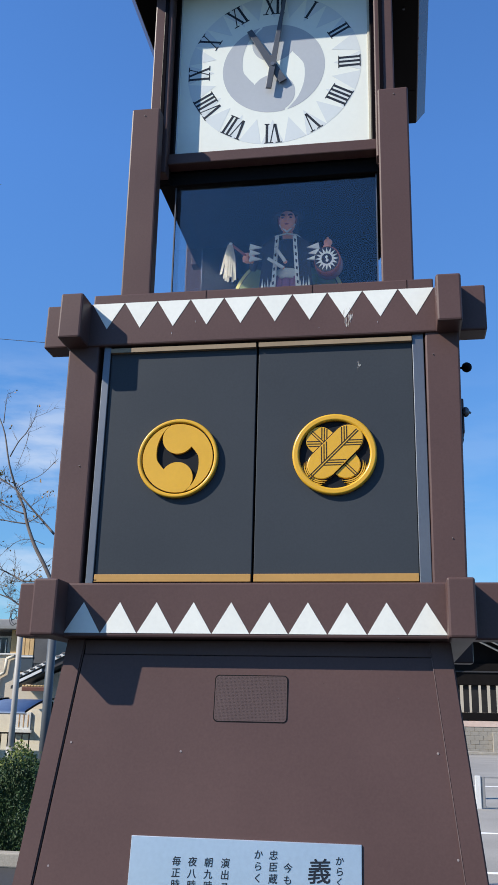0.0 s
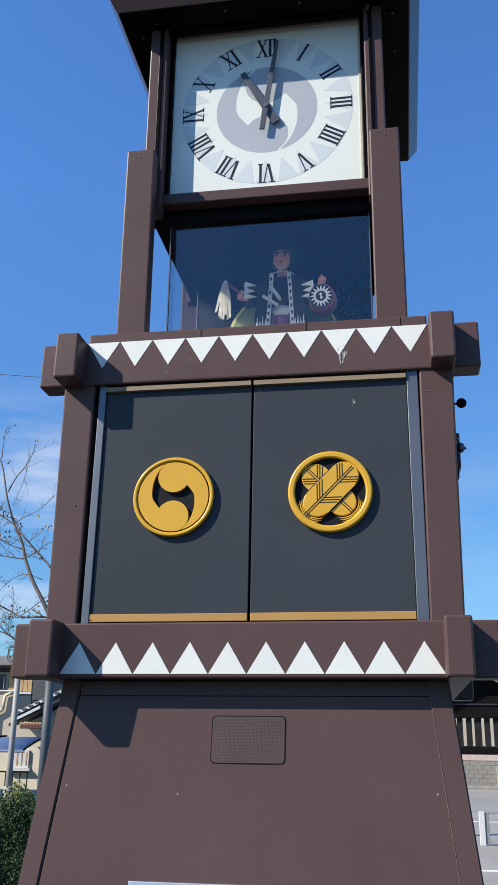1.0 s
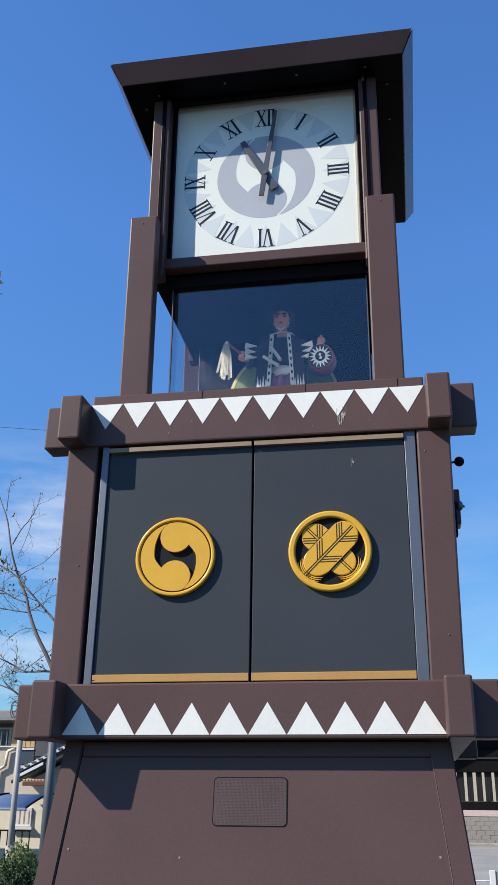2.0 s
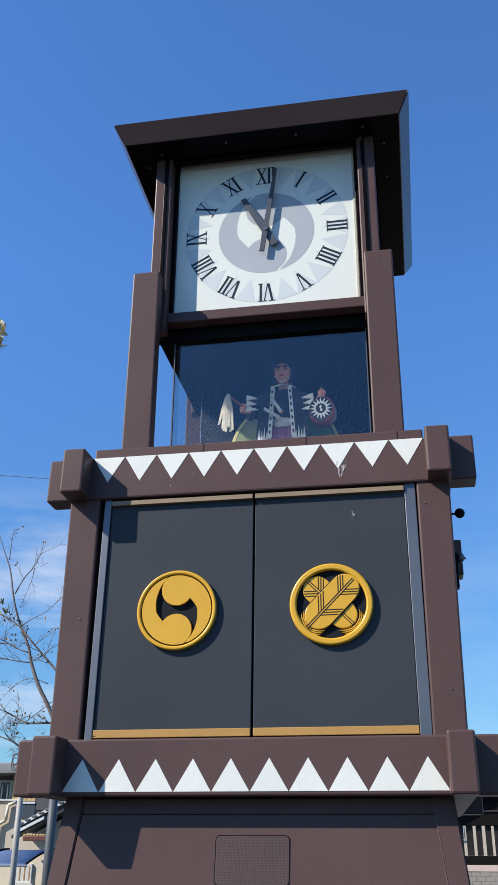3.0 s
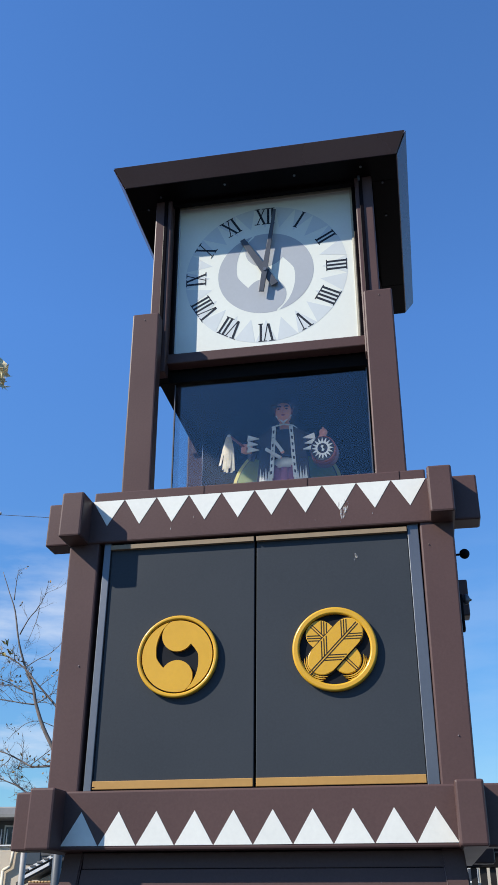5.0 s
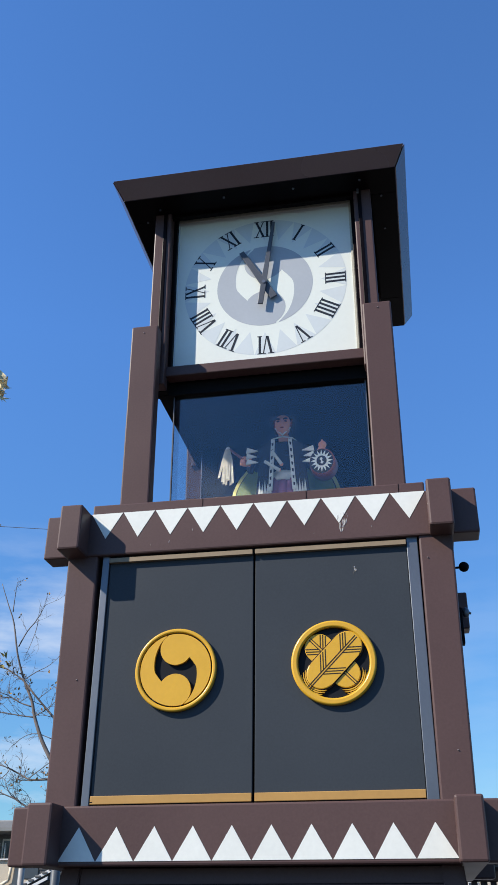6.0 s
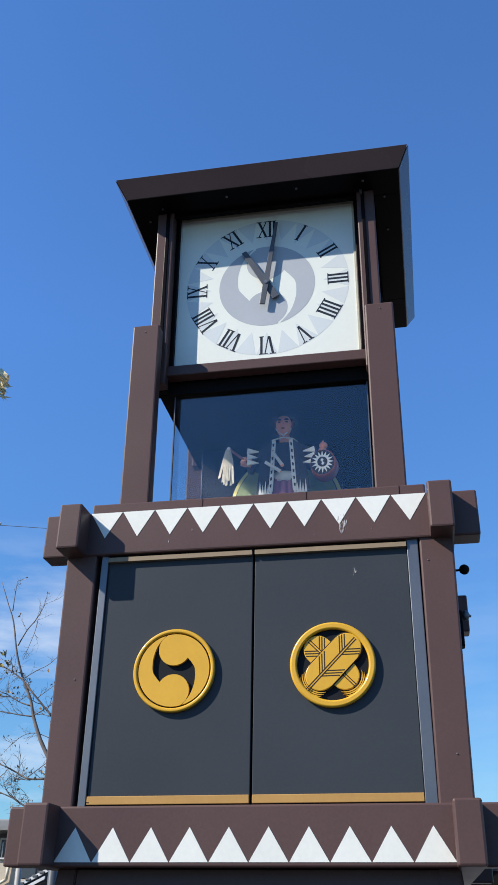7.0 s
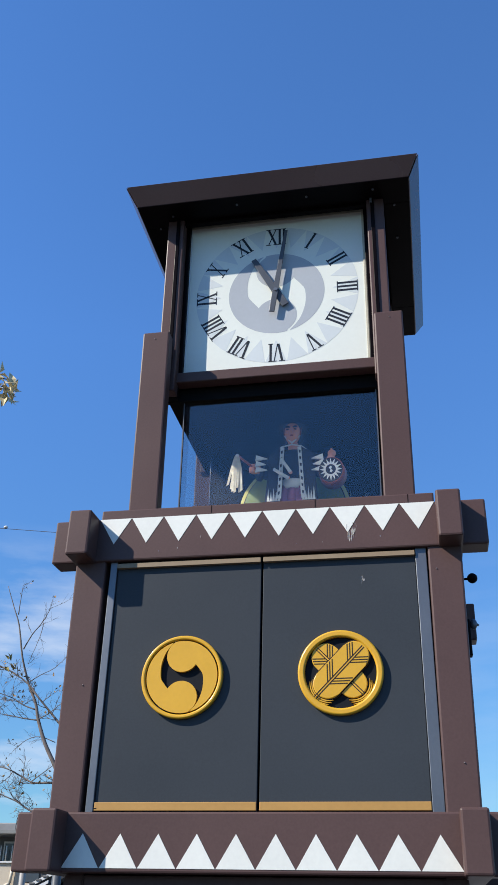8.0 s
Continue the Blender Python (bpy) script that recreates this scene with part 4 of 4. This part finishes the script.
LOW_BOUGHS = [
    (0.026, [(-6.30, 4.96), (-6.64, 5.30), (-6.95, 5.63), (-7.22, 5.91), (-7.58, 6.15), (-7.91, 6.30)]),
    (0.010, [(-6.49, 4.75), (-6.81, 4.86), (-7.08, 4.81), (-7.34, 4.61)]),
    (0.026, [(-6.25, 4.00), (-6.47, 4.00), (-6.85, 4.01), (-7.10, 4.12), (-7.39, 4.26), (-7.76, 4.35)]),
    (0.010, [(-6.86, 4.04), (-6.50, 4.32), (-6.28, 4.51)]),
    (0.024, [(-5.90, 3.10), (-6.59, 3.39), (-6.94, 3.56), (-7.13, 3.67), (-7.34, 3.75), (-7.71, 3.90)]),
]
tips = []
for r, points in BOUGHS + LOW_BOUGHS:
    bm = bmesh.new()
    line = bough(points)
    limb(bm, line, r, r * 0.4, 6)
    for k in range(2, len(line)):
        if rnd.random() < 0.85:
            way = (line[k] - line[k - 1]).normalized() + Vector((rnd.gauss(0, 0.7), rnd.gauss(0, 0.6), rnd.gauss(0.25, 0.7)))
            grow(bm, tips, line[k], way, rnd.uniform(0.12, 0.30) if r < 0.0135 else rnd.uniform(0.2, 0.55), max(0.0036, r * 0.34), 1 if r < 0.0155 else 2, rnd, 0.7)
    tips.append((line[-1], Vector((0, 0, 1))))
    part("bough", bm, BARK, tree, "thin bare bough with fine twigs")
bm = bmesh.new()
for p, d in tips:
    if rnd.random() < 0.09:
        for i in range(rnd.choice((1, 1, 2))):
            leaf_card(bm, p + Vector((rnd.gauss(0, 0.03), 0, rnd.gauss(-0.02, 0.03))), rnd.uniform(0.05, 0.085), rnd)
tagged(part("dry_leaves", bm, LEAF_DRY, tree, "a few withered brown leaves"), kind="stuff")
bm = bmesh.new()
for i in range(14):
    leaf_card(bm, Vector((-2.69 + rnd.gauss(0, 0.025), -0.1 + rnd.gauss(0, 0.04), 6.30 + rnd.gauss(0, 0.07))), rnd.uniform(0.10, 0.16), rnd, 0.5)
tagged(part("leaf_tuft", bm, LEAF_OLIVE, tree, "hanging tuft of olive-yellow leaves"), kind="stuff")

near = thing("young_tree", (-4.6, 2.9, 0), "slender tree with last yellow leaves", "tree")
bm = bmesh.new()
limb(bm, [Vector(p) for p in ((0, 0, 0), (0.02, 0.02, 2.2), (-0.03, 0.05, 4.4), (0.04, 0.0, 6.2), (0.02, 0.02, 7.4))], 0.07, 0.02, 9)
part("trunk", bm, BARK, near)
bm = bmesh.new()
limb(bm, [Vector(p) for p in ((0.04, 0, 6.0), (0.7, 0.04, 6.22), (1.3, 0.08, 6.16), (1.76, 0.1, 6.02))], 0.02, 0.004, 6)
limb(bm, [Vector(p) for p in ((0.0, 0, 4.6), (0.7, 0.1, 5.0), (1.25, 0.14, 4.95), (1.52, 0.14, 4.86))], 0.02, 0.004, 6)
part("branch", bm, BARK, near)
bm = bmesh.new()
for i in range(40):
    c = Vector((1.75, 0.1, 5.93)) if i < 32 else Vector((1.50, 0.14, 4.80))
    leaf_card(bm, c + Vector((rnd.gauss(-0.03, 0.035), rnd.gauss(0, 0.04), rnd.gauss(-0.01, 0.06))), rnd.uniform(0.08, 0.14), rnd, 0.6)
tagged(part("leaves", bm, LEAF_YELLOW, near, "curled yellow leaves"), kind="stuff")

hedge = thing("hedge", (-4.6, 7.1, 0), "dense dark green clipped hedge with uneven top", "hedge")
bm = bmesh.new()
for i in range(15):
    limb(bm, [Vector((-1.3 + 0.19 * i, rnd.gauss(0, 0.2), 0)), Vector((-1.3 + 0.19 * i + rnd.gauss(0, 0.1), rnd.gauss(0, 0.25), 0.9))], 0.025, 0.01, 5)
part("stems", bm, BARK, hedge)
bm = box(-1.5, 1.2, -0.48, 0.6, 0.02, 0.92)
bmesh.ops.subdivide_edges(bm, edges=list(bm.edges), cuts=9, use_grid_fill=True)
for v in bm.verts:
    v.co += 0.10 * noise.noise_vector(v.co * 2.5)
part("inner_growth", bm, LEAF, hedge, "dense dark inner foliage")
bm = bmesh.new()
for i in range(26000):
    x = rnd.uniform(-1.6, 1.28)
    top = 1.02 + 0.16 * noise.noise(Vector((x * 2.1, 0.3, 0))) + 0.10 * noise.noise(Vector((x * 6, 4, 0)))
    y = rnd.uniform(-0.65, 0.75)
    z = rnd.uniform(0.03, 1) ** 0.7 * top * (1 - 0.25 * abs(y) ** 2)
    if rnd.random() < 0.65:
        y = -0.62 + 0.18 * noise.noise(Vector((x * 3, z * 3, 2))) + rnd.gauss(0, 0.06)
    leaf_card(bm, Vector((x, y, z)), rnd.uniform(0.022, 0.045), rnd, 0.25)
tagged(part("foliage", bm, LEAF, hedge), kind="stuff")
# A patch of paler yellow-green leaves at the hedge's right top.
bm = bmesh.new()
for i in range(1500):
    t, q = rnd.uniform(0, 2 * math.pi), rnd.random() ** 0.5
    x, y = 0.86 + 0.24 * q * math.cos(t), -0.15 + 0.30 * q * math.sin(t)
    leaf_card(bm, Vector((x, y, 0.86 + rnd.random() ** 0.6 * 0.34 * (1.15 - q) + 0.06 * noise.noise(Vector((x * 9, y * 9, 1))))), rnd.uniform(0.025, 0.05), rnd, 0.3)
tagged(part("pale_leaves", bm, LEAF_PALE, hedge, "pale yellow-green leaves on top"), kind="stuff")


edging = new("planter_edging", to_mesh("planter_edging", box(-7.0, -3.0, 6.12, 6.28, 0.0, 0.14, 0.015), BLOCK))
tagged(edging, "low grey concrete edging before the hedge", "kerb", kind="structure")


# ---- poles and cable ----
def pole(at_, h, r, material, label, sleeve=0.0):
    o = thing("street_pole", at_, label, "pole")
    part("shaft", rod((0, 0, 0), (0, 0, h), r, r * 0.9, sides=16), material, o)
    part("cap", rod((0, 0, h), (0, 0, h + 0.03), r * 1.1, r * 0.7, sides=16), material, o)
    if sleeve:
        part("sleeve", rod((0, 0, 0), (0, 0, sleeve), r * 1.45, r * 1.4, sides=16), material, o)
    return o


pole((-5.57, 11, 0), 3.05, 0.050, POLE, "light grey painted steel pole behind the hedge", 0.98)
coil_pole = scene.objects["street_pole"]
for k, (dx, dz, r) in enumerate(((-0.15, -0.03, 0.10), (-0.12, 0.02, 0.13), (-0.17, 0.05, 0.085))):
    bm = bmesh.new()
    limb(bm, [Vector((dx + 0.6 * r * math.cos(t), 0.02 * k, 3.0 + dz + r * math.sin(t))) for t in (2 * math.pi * i / 20 for i in range(19))], 0.007, 0.007, 5)
    part("wire_loop", bm, CABLE, coil_pole, "loose loop of grey wire")
part("loop_arm", rod((0.0, 0, 2.98), (-0.12, 0, 3.0), 0.012, sides=6), CABLE, coil_pole)
pole((-5.02, 11, 0), 3.0, 0.075, POLE_BLUE, "blue-grey painted steel pole beside the tower")
upole = thing("utility_pole", (-2.6, 14, 0), "plain grey utility pole behind the tower", "pole")
part("shaft", rod((0, 0, 0), (0, 0, 8.75), 0.15, 0.11, sides=14), POLE, upole)
bm = bmesh.new()
pts = [Vector((-20 + 17.4 * i / 24, 14, 10.97 - 2.36 * i / 24 - 0.05 * math.sin(math.pi * i / 24))) for i in range(25)]
limb(bm, pts, 0.0065, 0.0065, 5)
ball((-8.20, 14, 9.363), 0.036, bm, 1, (1.4, 1, 0.9))
cable = new("overhead_cable", to_mesh("overhead_cable", bm, [CABLE, TRIMWHITE]))
tagged(cable, "thin dark grey overhead cable against the sky", "cable")


# ---- houses behind the hedge ----
def window_unit(parent, x0, x1, y, z0, z1, curtain=None, bars=1):
    """A framed window set in a wall that faces the viewer."""
    w = part("window", box(x0, x1, y - 0.05, y + 0.06, z0, z1), TRIMWHITE, parent, "white framed window")
    n = bars + 1
    for i in range(n):
        a, b = x0 + (x1 - x0) * i / n + 0.04, x0 + (x1 - x0) * (i + 1) / n - 0.04
        part("pane", box(a, b, y - 0.056, y - 0.049, z0 + 0.05, z1 - 0.05), curtain or WINDOW, w)
    part("sill", box(x0 - 0.05, x1 + 0.05, y - 0.11, y - 0.02, z0 - 0.06, z0 - 0.004), TRIMWHITE, w)


house = thing("house", (-10.6, 21, 0), "beige plastered two-storey house with grey flat roof", "house")
part("wall", box(-3.2, 1.62, 0, 5, 0, 2.97), PLASTER, house)
# Wall is dark grey, not plaster: the balcony recess's shade is coloured in.
part("upper_wall", box(-3.2, 1.62, 0.9, 5, 2.97, 3.66), SHEET, house, "balcony back wall with the recess's shade in its grey")
part("roof", box(-3.4, 1.75, -0.25, 5.2, 3.66, 3.92, 0.03), ROOFGREY, house)
part("eave_board", box(-3.4, 1.75, -0.275, -0.252, 3.66, 3.74), BARGE, house)
part("parapet_coping", box(-3.22, 1.64, -0.06, 0.10, 2.972, 3.01, 0.01), TRIMWHITE, house)
window_unit(house, -0.2, 0.5, 0.9, 3.03, 3.55)
window_unit(house, -1.6, -0.6, 0.9, 3.03, 3.55)
for x in (0.52, 1.35):
    part("balcony_post", box(x, x + 0.26, 0.12, 0.30, 3.012, 3.655), GOLDEN, house, "tan boarded balcony post")
for i in range(5):
    part("laundry_rail", rod((-0.3 + 0.16 * i, 0.2, 3.012), (-0.3 + 0.16 * i, 0.2, 3.40), 0.015, sides=6), TRIMWHITE, house)
part("downpipe", rod((0.74, -0.08, 2.94), (0.53, -0.08, 2.87), 0.04), CREAM, house, "cream bent downpipe")
part("downpipe", rod((0.53, -0.08, 2.87), (0.50, -0.08, 2.50), 0.04), CREAM, house)
part("downpipe", rod((0.50, -0.08, 2.50), (0.30, -0.08, 2.40), 0.04), CREAM, house)
part("downpipe", rod((0.30, -0.08, 2.40), (0.28, -0.08, 0.0), 0.04), CREAM, house)
bay = part("bay", box(1.70, 2.55, -2.0, -0.01, 2.45, 3.40, 0.01), SHEET, house, "grey sheet-clad bay with golden boards")
# Warm reflected light on the bay is put into these boards' golden colour.
for i in range(3):
    part("board", box(1.71 + 0.12 * i, 1.815 + 0.12 * i, -2.03, -2.003, 2.86, 3.38), GOLDEN, bay, "board coloured golden for the warm light on it")
part("panel", box(2.08, 2.53, -2.025, -2.003, 2.66, 3.38), SHEET, bay)
part("rail", box(1.71, 2.06, -2.05, -2.003, 2.80, 2.845), TRIMWHITE, bay, "pale rail")
part("lower_panel", box(1.71, 2.06, -2.025, -2.003, 2.47, 2.78), WINDOW, bay)

annex = thing("annex", (-7.70, 17, 0), "grey plastered annex with dark steep roof and pale verge", "house")
roofp = part("roof", prism([(-0.20, 2.10), (1.7, 3.00), (1.7, 3.13), (-0.20, 2.23)], -0.4, 2.6), ROOFDARK, annex, "dark tiled roof slope")
part("verge", prism([(-0.22, 2.20), (1.7, 3.11), (1.7, 3.18), (-0.22, 2.27)], -0.45, -0.404), TRIMWHITE, roofp, "pale verge board")
for i in range(13):
    x = -0.20 + 0.145 * i
    z = 2.25 + 0.474 * (x + 0.20)
    part("ridge_tile", box(x, x + 0.12, -0.47, -0.36, z + 0.01, z + 0.055, 0.010, segments=1), TILEGREY, roofp)
low = part("lower_roof", prism([(-0.20, 1.98), (1.4, 2.74), (1.4, 2.80), (-0.20, 2.04)], -0.75, -0.41), ROOFDARK, annex)
part("verge", prism([(-0.10, 2.065), (0.50, 2.35), (0.50, 2.41), (-0.10, 2.125)], -0.80, -0.755), TRIMWHITE, low, "pale verge board")
part("wall", prism([(-0.12, 0), (1.7, 0), (1.7, 2.9), (-0.12, 2.04)], 0.0, 2.4), PLASTER, annex)
part("gutter", box(0.10, 0.72, -0.86, -0.76, 1.93, 2.02, 0.01), GUTTER, annex, "red-brown gutter")
part("downpipe", rod((0.66, -0.80, 0), (0.66, -0.80, 1.95), 0.03), WOODDARK, annex, "dark downpipe")
for i in range(9):
    part("eave_tile", box(0.10 + 0.07 * i, 0.155 + 0.07 * i, -0.85, -0.77, 2.025, 2.06, 0.008, segments=1), GOLDEN, annex)

shed = thing("carport", (-7.95, 15.2, 0), "carport with curved blue canopy over a cream wall", "carport")
profile = [(-0.6 + 1.5 * t, 1.47 + 0.27 * math.sin(t * math.pi / 2)) for t in (i / 12 for i in range(13))]
bm = bmesh.new()
rows = [[bm.verts.new((x, y, z + dz)) for x in (-3.0, 1.10) for dz in (0.0, 0.02)] for y, z in profile]
for p, q in zip(rows, rows[1:]):
    for u, v in ((0, 2), (3, 1), (1, 0), (2, 3)):
        bm.faces.new((p[u], p[v], q[v], q[u])).smooth = True
for p in (rows[0], rows[-1]):
    bm.faces.new((p[0], p[1], p[3], p[2]))
part("canopy", bm, POLYBLUE, shed, "curved blue canopy sheet")
for x in (-1.9, -0.9, 0.1, 1.12):
    bm = bmesh.new()
    limb(bm, [Vector((x, y - 0.01, z + 0.035)) for y, z in profile], 0.02, 0.02, 6)
    part("rib", bm, WOODDARK, shed, "dark curved rib")
part("front_gutter", box(-3.0, 1.14, -0.64, -0.60, 1.45, 1.475, 0.006), POLE_BLUE, shed)
part("post", box(1.06, 1.12, 0.84, 0.89, 0, 1.72), WOODDARK, shed)
part("wall", box(-1.6, 1.28, 1.62, 1.78, 0, 1.56), CREAM, shed)
window_unit(shed, -0.06, 0.36, 1.62, 1.12, 1.49, CURTAIN, 3)

fence = thing("railing", (-7.9, 14.6, 0), "low dark metal railing in front of the carport", "railing")
for z in (0.55, 1.08):
    part("rail", box(-1.5, 1.2, -0.015, 0.015, z, z + 0.03), WOODDARK, fence)
for i in range(19):
    part("baluster", box(-1.49 + 0.148 * i, -1.475 + 0.148 * i, -0.012, 0.012, 0, 1.09), WOODDARK, fence)

# ---- across the road ----
wall = thing("block_wall", (6.2, 43, 0), "weathered grey concrete block wall along the road", "wall", kind="structure")
part("core", box(-5, 9, 0.06, 0.22, 0, 1.18), BLOCK, wall)
part("coping", box(-5, 9, -0.02, 0.25, 1.18, 1.44, 0.01), PINK, wall)
bm = box(-0.196, 0.196, 0, 0.06, 0.003, 0.192, 0.006, segments=1)
blk = to_mesh("block", bm, BLOCK)
for r in range(6):
    for i in range(34):
        o = new("block", blk)
        o.parent = wall
        o.location = (-4.75 + 0.4 * i + (0.2 if r % 2 else 0), rnd.uniform(-0.006, 0.006), 0.195 * r)
part("buttress", box(-1.55, -1.25, -0.35, -0.01, 0, 0.95, 0.02), BLOCK, wall)

hall = thing("timber_hall", (3.0, 44.5, 0), "dark timber hall with slatted front and grey gable boards", "hall")
part("plinth", box(-4.2, 4.2, -0.1, 7, 0, 1.47), PINK, hall, "pinkish plaster plinth")
part("sill_beam", box(-4.3, 4.3, -0.25, 0.1, 1.47, 1.83, 0.02), WOODDARK, hall)
part("head_beam", box(-4.3, 4.3, -0.3, 0.1, 3.12, 4.15, 0.02), WOODDARK, hall)
part("mid_beam", box(-4.3, 4.3, -0.36, -0.31, 3.72, 3.79), ROOFDARK, hall)
for i in range(20):
    w = 0.27 if i % 3 else 0.31
    x = -4.1 + 0.43 * i
    part("slat", box(x - w / 2, x + w / 2, -0.15, 0.02, 1.835, 3.115), WOODGREY, hall)
part("ceiling_board", box(-4.2, 4.2, 0.1, 5.8, 4.1, 4.15), WOODDARK, hall)
for x in (-4.1, -1.4, 1.4, 4.1):
    part("post", box(x - 0.12, x + 0.12, 5.5, 5.74, 1.475, 4.1), WOODDARK, hall)
part("gable_wall", prism([(-4.2, 4.16), (4.2, 4.16), (4.2, 4.2), (0, 6.1), (-4.2, 4.2)], -0.05, 0.08), WOODDARK, hall)
for sg in (-1, 1):
    hroof = part("roof", prism([(0, 6.25), (sg * 5.0, 3.75), (sg * 5.0, 3.95), (0, 6.5)], -1.5, 7.2), ROOFDARK, hall, "black tiled roof slope")
    for k in range(3):
        d = 0.16 * k
        part("barge_board", prism([(0, 6.28 - d * 1.6), (sg * 5.0, 3.78 - d * 1.6), (sg * 5.0, 3.86 - d * 1.6), (0, 6.38 - d * 1.6)], -1.56 + 0.3 * k, -1.505 + 0.3 * k), BARGE, hroof, "weathered grey barge board")

guard = thing("barrier", (1.82, 14.6, 0), "low white barrier with open blue-grey metal frame on the pavement", "barrier")
for x in (0.0, 1.50):
    part("post", box(x, x + 0.10, -0.04, 0.04, 0, 0.56, 0.008), TRIMWHITE, guard)
for x in (0.103, 1.427):
    part("frame_upright", box(x, x + 0.07, -0.02, 0.02, 0.02, 0.55, 0.006), ROOFGREY, guard, "grey metal frame")
for z in (0.02, 0.525):
    part("frame_rail", box(0.174, 1.426, -0.015, 0.015, z, z + 0.025, 0.004), ROOFGREY, guard, "grey metal frame")

road = new("road", to_mesh("road", box(0.4, 60, 5.6, 41.2, -0.05, 0.003), PALEROAD))
tagged(road, "pale sunlit concrete road and parking area", "road", kind="structure")
for y, w in ((7.2, 0.10), (10.8, 0.12), (20.5, 0.15)):
    ln = new("road_line", to_mesh("road_line", box(0.9, 14, y - w / 2, y + w / 2, 0.004, 0.009), LINE))
    tagged(ln, "worn white painted line on the asphalt", "road line", "parking lines", "structure")
kerb = new("kerb", to_mesh("kerb", box(-3, 30, 41.2, 41.5, 0.0, 0.13, 0.02), BLOCK))
tagged(kerb, "low grey concrete kerb before the block wall", "kerb", kind="structure")

far = thing("far_house", (6.5, 70, 0), "far cream house with pale windows behind the timber hall", "house")
part("wall", box(-6, 6, 0, 6, 0, 5.6), PLASTER, far)
part("roof", prism([(-6.5, 5.6), (6.5, 5.6), (0, 8.6)], -0.6, 6.6), ROOFGREY, far)
for i in (0, 1, 5):
    window_unit(far, -5.6 + 1.9 * i, -4.9 + 1.9 * i, 0, 3.0, 3.9)
